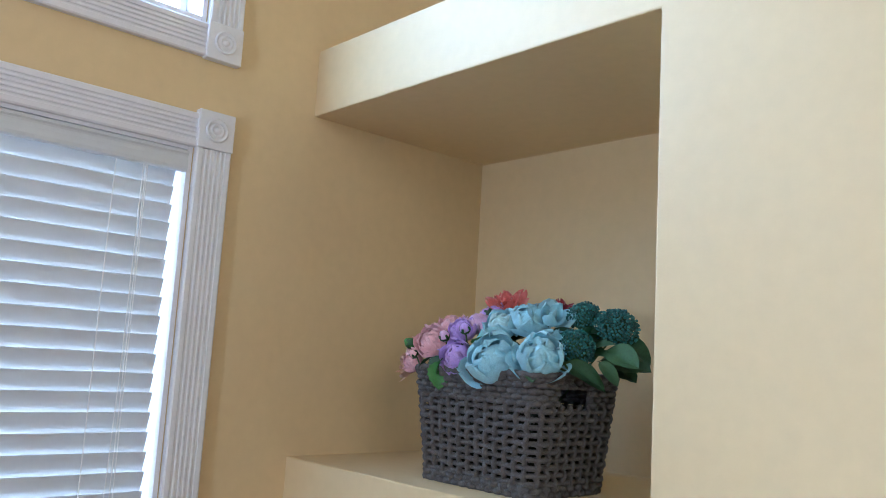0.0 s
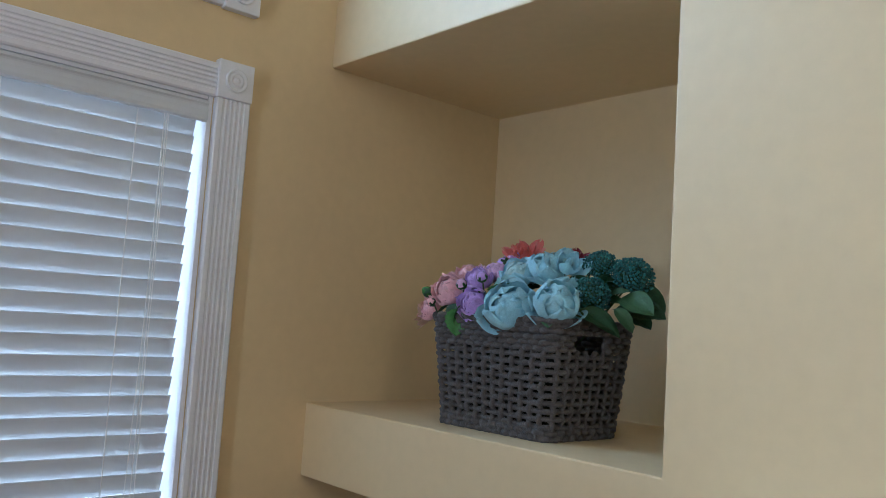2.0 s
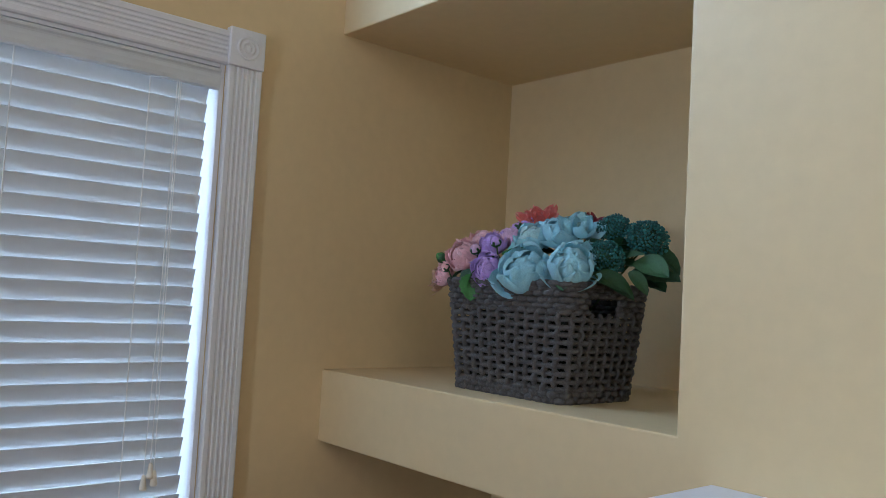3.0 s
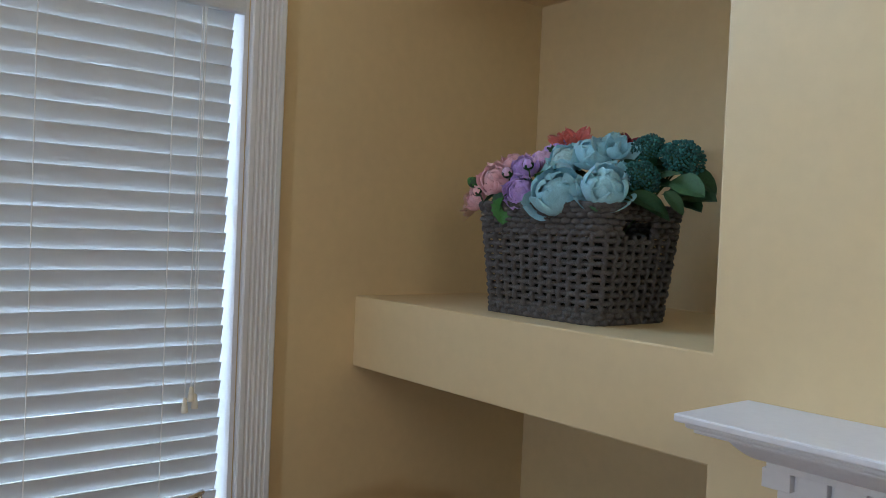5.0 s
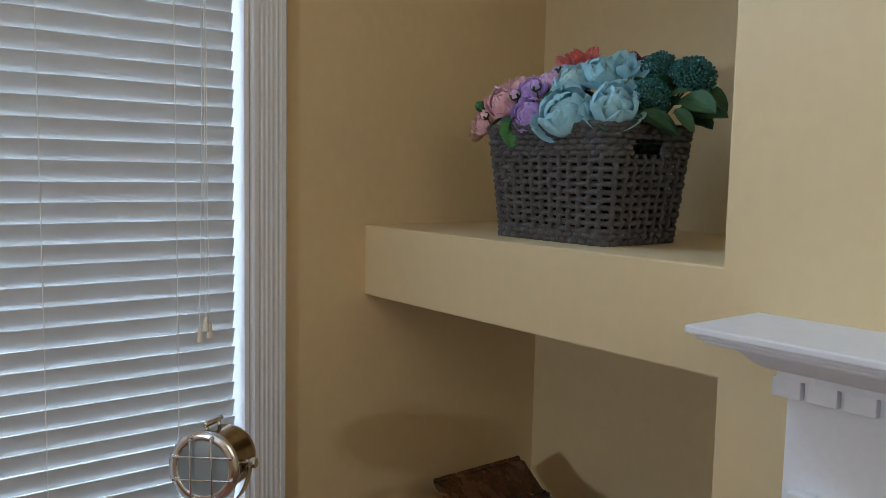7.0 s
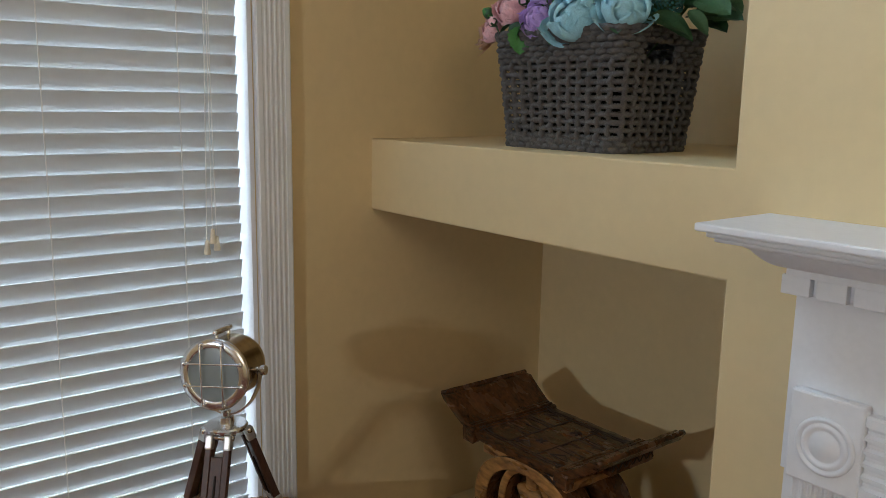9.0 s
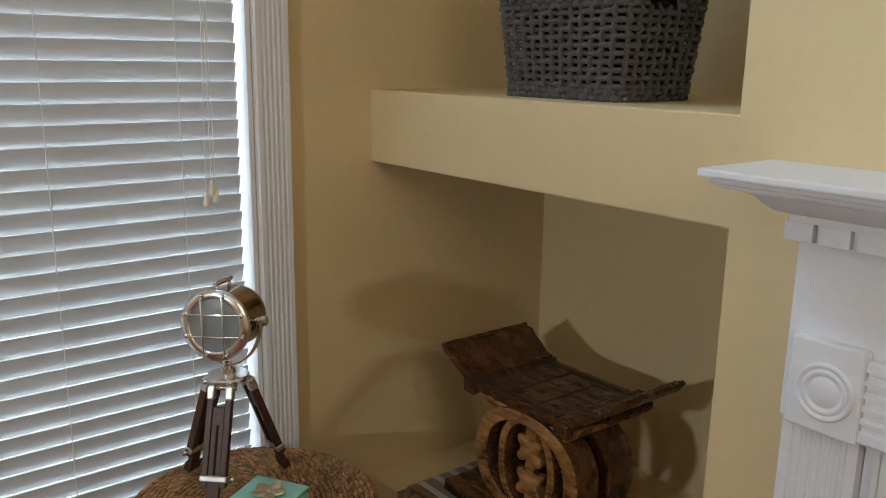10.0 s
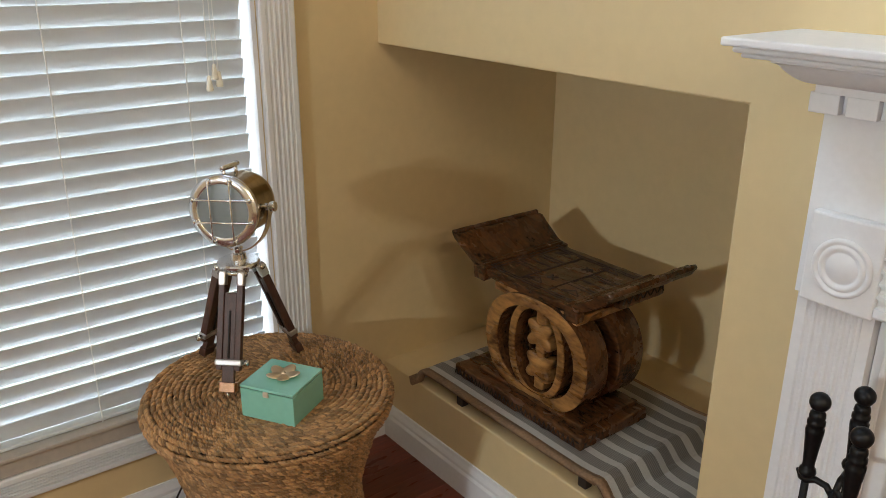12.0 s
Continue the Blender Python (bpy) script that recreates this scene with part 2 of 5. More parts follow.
def rosette(y, z, size, parent, depth=0.026):
    b = box(0.0, depth, y - size / 2, y + size / 2, z - size / 2, z + size / 2, 0.003)
    part("rosette_block", b, WHITE, parent)
    s = size / 0.122
    prof = [(0.038 * s, depth - 0.002), (0.038 * s, depth + 0.003), (0.035 * s, depth + 0.006), (0.031 * s, depth + 0.004), (0.029 * s, depth + 0.0005), (0.024 * s, depth + 0.0005),
            (0.022 * s, depth + 0.005), (0.018 * s, depth + 0.006), (0.015 * s, depth + 0.002), (0.012 * s, depth + 0.0005), (0.010 * s, depth + 0.004), (0.005 * s, depth + 0.007), (0, depth + 0.007)]
    part("rosette_ring", lathe(prof, 40, Matrix.Translation((0, y, z)) @ Matrix.Rotation(radians(90), 4, "Y"), cap=False), WHITE, parent, smooth=True)


def window(name, low, top, label, sill):
    win = empty(name, 0, (WIN_L + WIN_R) / 2, low, label, "window", kind="structure")
    W = 0.094
    r0, l0 = WIN_R + 0.004, WIN_L - 0.004
    # side casings stand between the corner blocks
    part("side_casing", sweep(fluted(W), (0, r0, low - (0.0375 if sill else 0)), (0, r0, top), (0, 1, 0), (1, 0, 0)), WHITE, win)
    part("side_casing", sweep(fluted(W), (0, l0 - W, low - (0.0375 if sill else 0)), (0, l0 - W, top), (0, 1, 0), (1, 0, 0)), WHITE, win)
    part("head_casing", sweep(fluted(0.086), (0, l0, top - 0.003), (0, r0, top - 0.003), (0, 0, 1), (1, 0, 0)), WHITE, win)
    part("sill_casing", sweep(fluted(0.068, 0.0105) if sill else fluted(0.086), (0, l0, low - (0.121 if sill else 0.09)), (0, r0, low - (0.121 if sill else 0.09)), (0, 0, 1), (1, 0, 0)), WHITE, win)
    for y in (r0 + W / 2 - 0.002, l0 - W / 2):
        rosette(y, top + 0.046, 0.098, win)
        rosette(y, low - (0.0865 if sill else 0.046), 0.098, win)
    if sill:
        part("window_sill", box(-0.10, 0.022, l0 - 0.01, r0 + 0.01, low - 0.010, low + 0.0015, 0.003), SILL, win)
        part("apron", box(0, 0.012, l0, r0, low - sill + 0.0005, low - 0.0105, 0.002), SILL, win)
    # lining of the opening and the sash
    for y0, y1 in ((WIN_R - 0.012, WIN_R - 0.0005), (WIN_L + 0.0005, WIN_L + 0.012)):
        part("jamb", box(-0.138, 0.004, y0, y1, low + 0.0005, top - 0.0005), WHITE, win)
    part("head_jamb", box(-0.138, 0.004, WIN_L + 0.013, WIN_R - 0.013, top - 0.012, top - 0.0005), WHITE, win)
    if not sill:
        part("window_sill", box(-0.138, 0.004, WIN_L + 0.013, WIN_R - 0.013, low + 0.0005, low + 0.012), WHITE, win)
    fw = 0.02
    sash = box(-0.125, -0.095, WIN_R - 0.012 - fw, WIN_R - 0.0125, low + 0.013, top - 0.013, 0.002)
    box(-0.125, -0.095, WIN_L + 0.0125, WIN_L + 0.012 + fw, low + 0.013, top - 0.013, 0.002, sash)
    box(-0.125, -0.095, WIN_L + 0.013 + fw, WIN_R - 0.013 - fw, low + 0.013, low + 0.013 + fw, 0.002, sash)
    box(-0.125, -0.095, WIN_L + 0.013 + fw, WIN_R - 0.013 - fw, top - 0.013 - fw, top - 0.013, 0.002, sash)
    part("sash_frame", sash, WHITE, win)
    pane = part("pane", box(-0.113, -0.108, WIN_L + 0.012 + fw, WIN_R - 0.012 - fw, low + 0.012 + fw, top - 0.012 - fw), PANE, win)
    pane.visible_shadow = False
    return win


window("window_1", WIN_LOW, WIN_TOP, "tall window with white fluted casing and bull's-eye corner blocks", 0.052)
window("window_2", UP_LOW, UP_TOP, "bare upper window with white fluted casing and corner blocks", 0.0)

# ---------------------------------------------------------------- blind
PITCH, SLATS = 0.04605, 38
blind = empty("window_blind", -0.03, -0.85, WIN_LOW, "white horizontal-slat blind, lowered and nearly closed", "blind")
B_R, B_L = -0.377, -1.335
# flat slats with rounded edges, slightly crowned; the room-side edge is tilted up
SLAT_W, SLAT_T = 0.0515, 0.0026
prof = [(-SLAT_W / 2 + 0.0006, -SLAT_T / 2)] + [(SLAT_W * (k / 6 - 0.5), -SLAT_T / 2 + 0.0006 * (1 - (k / 3 - 1) ** 2)) for k in range(1, 6)] + [(SLAT_W / 2 - 0.0006, -SLAT_T / 2), (SLAT_W / 2, 0)]
prof += [(SLAT_W / 2 - 0.0006, SLAT_T / 2)] + [(SLAT_W * (k / 6 - 0.5), SLAT_T / 2 + 0.0006 * (1 - (k / 3 - 1) ** 2)) for k in range(5, 0, -1)] + [(-SLAT_W / 2 + 0.0006, SLAT_T / 2), (-SLAT_W / 2, 0)]
TILT_SLAT = radians(72.3)
slat_bm = bmesh.new()
ends = []
for y in (B_L, B_R):
    ends.append([slat_bm.verts.new((q * math.cos(TILT_SLAT) + h * math.sin(TILT_SLAT), y, q * math.sin(TILT_SLAT) - h * math.cos(TILT_SLAT))) for q, h in prof])
for i in range(len(prof)):
    slat_bm.faces.new((ends[0][i], ends[0][(i + 1) % len(prof)], ends[1][(i + 1) % len(prof)], ends[1][i]))
slat_bm.faces.new(ends[0])
slat_bm.faces.new(ends[1])
bmesh.ops.recalc_face_normals(slat_bm, faces=slat_bm.faces)
slat_mesh = mesh_of(slat_bm, "slat")
slat_mesh.materials.append(SLAT)
Z0 = 0.3805
for k in range(SLATS):
    link_mesh("slat", slat_mesh, None, blind, m=pose(-0.032, random.uniform(-0.0012, 0.0012), Z0 + PITCH * k + random.uniform(-0.0004, 0.0004), random.uniform(-0.03, 0.03), random.uniform(-0.25, 0.25), 0))
part("bottom_rail", box(-0.056, -0.008, B_L, B_R, Z0 - 0.0352, Z0 - 0.0255, 0.003), SLAT, blind)
part("head_rail", box(-0.06, -0.012, B_L, B_R + 0.01, 2.125, 2.152, 0.003), SLAT, blind)
VAL = [(0, 0), (0.007, 0), (0.011, 0.004), (0.013, 0.012), (0.012, 0.028), (0.009, 0.038), (0.010, 0.042), (0.014, 0.046), (0.014, 0.053), (0, 0.053)]
part("valance", sweep(VAL, (-0.004, B_L - 0.01, 2.0985), (-0.004, -0.361, 2.0985), (0, 0, 1), (1, 0, 0)), SLAT, blind)
for y in (-0.530, -0.827, -1.13):
    for x in (-0.0105, -0.053):
        part("ladder_cord", tube([(x, y, Z0 - 0.04), (x + 0.001, y + 0.002, 1.2), (x, y, 2.125)], 0.0018, 6), CORD, blind)
for dx, dz in ((-0.001, 0.006), (0.009, -0.012), (-0.016, -0.020)):
    y, z = -0.463 + dx, 1.165 + dz
    part("pull_cord", tube([(0.002, -0.462 + dx * 0.4, 2.10), (0.002, -0.462 + dx * 0.5, 1.6), (0.002, y, z)], 0.0014, 6), CORD, blind)
    part("cord_tassel", lathe([(0.002, 0.013), (0.0045, 0.011), (0.0058, 0.0), (0.0082, -0.016), (0.0086, -0.020), (0.0074, -0.0235), (0, -0.024)], 16, Matrix.Translation((0.004, y, z))), IVORY, blind, smooth=True)

# ---------------------------------------------------------------- fireplace surround
MX0, MX1 = 1.185, 2.915
mantel = empty("fireplace_mantel", 2.05, -0.1, 0, "white painted fireplace mantel with dentils and bull's-eye blocks", "fireplace")


def tier(x0, y, z0, z1, bevel=0.003):
    """A course of the mantel that returns along both ends."""
    return box(x0, MX0 + MX1 - x0, y, -0.0005, z0, z1, bevel)


part("mantel_shelf", tier(MX0, -0.206, 1.3175, 1.330, 0.003), WHITE, mantel)
part("shelf_moulding", tier(1.197, -0.194, 1.3085, 1.317, 0.0035), WHITE, mantel)
part("shelf_moulding", tier(1.206, -0.185, 1.3015, 1.308, 0.003), WHITE, mantel)
cove = bmesh.new()
cp = [(1.236, -0.154, 1.3012), (1.236, -0.154, 1.2955), (1.241, -0.149, 1.2935)]
cp += [(1.243 + 0.037 * f, -0.147 + 0.037 * f, 1.2925 - 0.025 * math.sin(f * math.pi / 2) ** 0.9) for f in [k / 8 for k in range(9)]]
cp += [(1.282, -0.108, 1.2665), (1.282, -0.108, 1.256)]
rings = []
for x, y, z in cp:
    xr = MX0 + MX1 - x
    rings.append([cove.verts.new(c) for c in ((x, -0.0005, z), (x, y, z), (xr, y, z), (xr, -0.0005, z))])
for p, q in zip(rings, rings[1:]):
    for k in range(3):
        cove.faces.new((p[k], p[k + 1], q[k + 1], q[k]))
cove.faces.new(rings[0])
cove.faces.new(rings[-1])
bmesh.ops.recalc_face_normals(cove, faces=cove.faces)
part("cove_moulding", cove, WHITE, mantel)
part("dentil_backing", tier(1.2865, -0.088, 1.2275, 1.2555, 0.001), WHITE, mantel)
dent_mesh = mesh_of(box(-0.0222, 0.0222, -0.0135, 0, -0.0150, 0.0140, 0.0015), "dentil")
dent_mesh.materials.append(WHITE)
for k in range(29):
    link_mesh("dentil", dent_mesh, None, mantel, m=pose(1.2940 + 0.0540 * k, -0.0882, 1.2415))
part("frieze", tier(1.283, -0.074, 0.945, 1.2272, 0.001), WHITE, mantel)
part("fluted_lintel", sweep(fluted(0.126, 0.0095), (1.4125, -0.0742, 0.948), (MX0 + MX1 - 1.4125, -0.0742, 0.948), (0, 0, 1), (0, -1, 0)), WHITE, mantel)
for s in (0, 1):
    def mx(x):
        return x if not s else MX0 + MX1 - x
    a, b = sorted((mx(1.300), mx(1.412)))
    part("corner_block", box(a, b, -0.094, -0.0745, 0.943, 1.085, 0.004), WHITE, mantel)
    prof = [(0.0450, 0.0), (0.0450, 0.002), (0.0425, 0.0050), (0.0385, 0.0045), (0.0365, 0.0012), (0.035, 0.0012), (0.0335, 0.0038), (0.0305, 0.0048), (0.0275, 0.0034), (0.0255, 0.0012), (0.023, 0.0010), (0.0220, 0.0020), (0, 0.0022)]
    part("bulls_eye", lathe(prof, 48, Matrix.Translation((mx(1.358), -0.0942, 1.009)) @ Matrix.Rotation(radians(90), 4, "X"), cap=False), WHITE, mantel, smooth=True)
    a, b = sorted((mx(1.288), mx(1.408)))
    pil = [(0, 0)]
    w = 0.120
    pil += [(0.070, 0), (0.070, 0.012)]
    for k in range(6):
        s0, s1 = 0.014 + (w - 0.028) * k / 6, 0.014 + (w - 0.028) * (k + 1) / 6
        d = s1 - s0
        pil += [(0.070, s0 + 0.15 * d), (0.0665, s0 + 0.3 * d), (0.0655, s0 + 0.5 * d), (0.0665, s0 + 0.7 * d), (0.070, s0 + 0.85 * d)]
    pil += [(0.070, w - 0.012), (0.070, w), (0, w)]
    part("pilaster", sweep([(p + 0.0005, q) for p, q in pil], (a, 0, 0.16), (a, 0, 0.943), (1, 0, 0), (0, -1, 0)), WHITE, mantel)
    part("plinth_block", box(a - 0.006, b + 0.006, -0.085, -0.0005, 0, 0.1595, 0.004), WHITE, mantel)
    a, b = sorted((mx(1.4090), mx(1.50)))
    part("inner_panel", box(a, b, -0.052, -0.0005, 0, 0.944, 0.002), WHITE, mantel)
    a, b = sorted((mx(1.424), mx(1.434)))
    part("inner_bead", box(a, b, -0.060, -0.0525, 0, 0.944, 0.003), WHITE, mantel)
MARBLE = material("pinkish_marble", (0.62, 0.47, 0.38), 0.25, vary=0.25, scale=9, fine=40, bump=0.0)
part("marble_slip", box(1.5005, 2.5995, -0.040, -0.0005, 0.78, 0.944, 0.002), MARBLE, mantel)
for a, b in ((1.5005, 1.64), (2.46, 2.5995)):
    part("marble_slip", box(a, b, -0.040, -0.0005, 0, 0.7795, 0.002), MARBLE, mantel)
IRON = material("black_iron", (0.014, 0.014, 0.015), 0.38, 0.6, vary=0.3, scale=20, fine=120, bump=0.15, bump_scale=90)
part("firebox", box(1.6405, 2.4595, -0.012, -0.0005, 0, 0.7795), IRON, mantel)

# ---------------------------------------------------------------- woven side table
SEAGRASS = material("seagrass_braid", (0.395, 0.220, 0.092), 0.44, vary=0.30, scale=14, fine=220, stretch=(1, 1, 1), bump=0.5, bump_scale=420, dist=0.001, island=0.46)
CORE_DARK = material("dark_inner_core", (0.03, 0.02, 0.012), 0.9)

LUMP_V, LUMP_F = [], []
for i in range(5):
    a = math.pi * i / 4
    for k in range(7):
        b = 2 * math.pi * k / 7
        LUMP_V.append((math.sin(a) * math.cos(b), math.sin(a) * math.sin(b), math.cos(a)))
for i in range(4):
    for k in range(7):
        LUMP_F.append((i * 7 + k, i * 7 + (k + 1) % 7, (i + 1) * 7 + (k + 1) % 7, (i + 1) * 7 + k))
LUMP_V, LUMP_F = np.array(LUMP_V), np.array(LUMP_F)


def braid(cx, cy, radius, z, lean, width, rng):
    """One coil of flat two-lobed braid round the axis; lean 0 lies flat, 90 stands upright."""
    step = 0.0074
    turn = 1
    n = max(7, int(2 * math.pi * radius / step))
    verts, faces = [], []
    c, s = math.cos(radians(lean)), math.sin(radians(lean))
    phase = rng.uniform(0, 6.28)
    for k in range(n):
        for side in (turn,):
            a = phase + 2 * math.pi * (k + rng.uniform(-0.12, 0.12)) / n
            tangent = np.array([-math.sin(a), math.cos(a), 0])
            radial = np.array([math.cos(a), math.sin(a), 0])
            up = np.array([0, 0, 1.0])
            across = radial * c - up * s      # runs down the surface
            normal = radial * s + up * c
            slant = radians(36 + rng.uniform(-9, 9)) * side
            d = tangent * math.cos(slant) + across * math.sin(slant)
            w = across * math.cos(slant) - tangent * math.sin(slant)
            centre = np.array([cx, cy, z]) + radial * radius + across * rng.uniform(-0.001, 0.001) + normal * rng.uniform(-0.0012, 0.0012)
            size = np.array([0.0094, 0.0037, 0.0068]) * rng.uniform(0.82, 1.15)
            v = LUMP_V[:, 2:3] * size[0] * d + LUMP_V[:, 0:1] * size[1] * w + LUMP_V[:, 1:2] * size[2] * normal
            faces.append(LUMP_F + len(verts) * len(LUMP_V))
            verts.append(centre + v)
    me = bpy.data.meshes.new("coil")
    me.from_pydata(np.concatenate(verts).tolist(), [], np.concatenate(faces).tolist())
    return me


def side_table(cx, cy):
    t = empty("side_table", cx, cy, 0, "round hourglass side table of braided brown seagrass", "table")
    rng = random.Random(5)
    H, R, W = 0.52, 0.275, 0.0122
    # unseen near-black core, added so that the gaps between coils look dark
    part("inner_frame", lathe([(0, H - 0.012), (R - 0.014, H - 0.012), (R - 0.008, H - 0.03), (0.240, 0.445), (0.226, 0.41), (0.206, 0.35), (0.188, 0.26), (0.192, 0.17), (0.21, 0.08), (0.228, 0.006), (0, 0.006)], 40, Matrix.Translation((cx, cy, 0)), cap=False), CORE_DARK, t)
    r = 0.012
    while r < R - 0.012:
        link_mesh("top_coil", braid(cx, cy, r, H - 0.005 + 0.002 * math.sin(r * 40), 0, W, rng), SEAGRASS, t, smooth=True)["kind"] = "stuff"
        r += W * 0.97
    # the rim rolls over and the side runs down in coils
    path = [(R - 0.012, H - 0.0055, 18), (R - 0.004, H - 0.013, 50), (R, H - 0.025, 88), (R - 0.003, H - 0.038, 100), (R - 0.009, H - 0.051, 112), (R - 0.017, H - 0.063, 118)]
    z = H - 0.075
    while z > 0.01:
        rad = 0.193 + (0.052 * abs((z - 0.25) / 0.19) ** 1.35 if z > 0.25 else 0.045 * abs((z - 0.25) / 0.25) ** 1.5)
        path.append((rad, z, 90 + (14 if z > 0.25 else -10)))
        z -= W * 0.98
    for r, z, lean in path:
        link_mesh("side_coil", braid(cx, cy, r, z, lean, W, rng), SEAGRASS, t, smooth=True)["kind"] = "stuff"
    return t


TABLE_X, TABLE_Y, TABLE_Z = 0.362, -0.549, 0.5205
side_table(TABLE_X, TABLE_Y)

# ---------------------------------------------------------------- tripod lamp
CHROME = material("polished_nickel", (0.84, 0.85, 0.86), 0.20, 1.0, vary=0.06, scale=15, bump=0.04, bump_scale=60)
BRASS = material("aged_brass_shell", (0.40, 0.31, 0.19), 0.22, 1.0, vary=0.22, scale=9, fine=50, bump=0.06, bump_scale=40)
BRUSHED = material("brushed_nickel", (0.60, 0.59, 0.57), 0.36, 1.0, vary=0.15, scale=30, fine=120, bump=0.05)
COPPER = material("copper_band", (0.75, 0.48, 0.33), 0.22, 1.0, vary=0.1, bump=0.03)
ROSEWOOD = material("dark_rosewood", (0.075, 0.030, 0.018), 0.45, vary=0.45, scale=6, fine=40, stretch=(14, 14, 1.2), bump=0.08)
LENS = material("frosted_lens_glass", (0.25, 0.28, 0.28), 0.34, vary=0.06, scale=20, bump=0.03, coat=0.3)
LX, LY = 0.268, -0.556
lamp = empty("tripod_lamp", LX, LY, TABLE_Z, "nautical searchlight lamp of nickel and brass on a wooden tripod", "lamp")
HEAD = Matrix.Translation((LX, LY, 0.918)) @ Matrix.Rotation(radians(-50), 4, "Z") @ Matrix.Rotation(radians(90 - 4), 4, "Y") @ Matrix.Rotation(radians(3), 4, "Z")  # local z points out of the lens
drum = part("drum", lathe([(0.030, -0.082), (0.052, -0.079), (0.064, -0.070), (0.0675, -0.058), (0.0680, -0.050), (0.0675, -0.048), (0.0675, 0.045), (0.066, 0.046)], 48, HEAD), BRASS, lamp, "aged brass drum shell", smooth=True)
drum.data.set_sharp_from_angle(angle=radians(35))
ring = part("lens_ring", lathe([(0.0665, 0.038), (0.076, 0.039), (0.0785, 0.042), (0.0785, 0.050), (0.077, 0.0530), (0.0610, 0.0545), (0.0580, 0.0535), (0.0570, 0.047)], 56, HEAD, cap=False), CHROME, lamp, smooth=True)
part("lens", lathe([(0.0625, 0.0475), (0.052, 0.0495), (0.040, 0.0512), (0.02, 0.0528), (0, 0.0532)], 40, HEAD, cap=False), LENS, lamp, "frosted glass lens", smooth=True)
for s in (-1, 1):
    part("grille_bar", tube([HEAD @ Vector((s * 0.024, -0.0665, 0.0555)), HEAD @ Vector((s * 0.024, -0.060, 0.0585)), HEAD @ Vector((s * 0.024, 0.060, 0.0585)), HEAD @ Vector((s * 0.024, 0.0665, 0.0555))], 0.0022, 8), CHROME, lamp, smooth=True)
    part("grille_bar", tube([HEAD @ Vector((-0.0665, s * 0.024, 0.0575)), HEAD @ Vector((-0.060, s * 0.024, 0.0605)), HEAD @ Vector((0.060, s * 0.024, 0.0605)), HEAD @ Vector((0.0665, s * 0.024, 0.0575))], 0.0022, 8), CHROME, lamp, smooth=True)
for a in [math.atan2(p * v, q * u) for p in (-1, 1) for q in (-1, 1) for u, v in ((0.024, 0.0655), (0.0655, 0.024))]:
    part("ring_bolt", lathe([(0.0052, -0.001), (0.0052, 0.0035), (0.0035, 0.0065), (0, 0.0070)], 12, HEAD @ Matrix.Translation((0.0690 * math.cos(a), 0.0690 * math.sin(a), 0.0535))), CHROME, lamp, smooth=True)
# handle on top of the drum
hu = [HEAD @ Vector(v) for v in ((-0.064, 0, 0.030), (-0.086, 0, 0.030))], [HEAD @ Vector(v) for v in ((-0.064, 0, -0.026), (-0.086, 0, -0.026))]
for a, b in hu:
    part("handle_post", tube([a, b], 0.0042, 10), CHROME, lamp, smooth=True)
part("handle_grip", tube([HEAD @ Vector((-0.088, 0, z)) for z in (0.040, 0.037, 0.0, -0.034, -0.037)], [0.004, 0.0065, 0.0072, 0.0065, 0.004], 12), CHROME, lamp, smooth=True)
# yoke under the drum and its side knobs
yoke = bmesh.new()
prev = None
for k in range(25):
    a = math.pi * k / 24
    y, x = 0.074 * math.cos(a), 0.100 * math.sin(a)
    row = [yoke.verts.new(HEAD @ Vector((x * f, y * f, z))) for f, z in ((1, -0.024), (1, -0.004), (1.04, -0.004), (1.04, -0.024))]
    if prev:
        for j in range(4):
            yoke.faces.new((prev[j], prev[(j + 1) % 4], row[(j + 1) % 4], row[j]))
    else:
        yoke.faces.new(row)
    prev = row
yoke.faces.new(prev)
bmesh.ops.recalc_face_normals(yoke, faces=yoke.faces)
part("yoke", yoke, CHROME, lamp)
for s in (-1, 1):
    m = along(HEAD @ Vector((0, s * 0.066, -0.002)), HEAD @ Vector((0, s * 0.12, -0.002)))
    part("pivot_knob", lathe([(0.004, 0), (0.004, 0.007), (0.0075, 0.008), (0.0075, 0.013), (0.005, 0.014), (0.005, 0.018)] + ([(0.011, 0.019), (0.0115, 0.028), (0.010, 0.030), (0, 0.030)] if s > 0 else [(0.004, 0.020), (0, 0.020)]), 16, m), CHROME, lamp, smooth=True).data.set_sharp_from_angle(angle=radians(35))
part("stem", lathe([(0.009, 0.826), (0.012, 0.822), (0.010, 0.820), (0.010, 0.812), (0.017, 0.810), (0.018, 0.800), (0.0185, 0.795), (0, 0.795)], 24, Matrix.Translation((LX, LY, 0))), CHROME, lamp, smooth=True).data.set_sharp_from_angle(angle=radians(35))
part("tripod_plate", lathe([(0, 0.797), (0.020, 0.797), (0.044, 0.794), (0.047, 0.790), (0.046, 0.784), (0.022, 0.782), (0.020, 0.765), (0, 0.765)], 32, Matrix.Translation((LX, LY, 0))), CHROME, lamp, smooth=True).data.set_sharp_from_angle(angle=radians(35))
SLOT = material("dark_groove", (0.012, 0.007, 0.005), 0.8)
FEET = [(0.363, -0.648), (0.152, -0.612), (0.270, -0.422)]
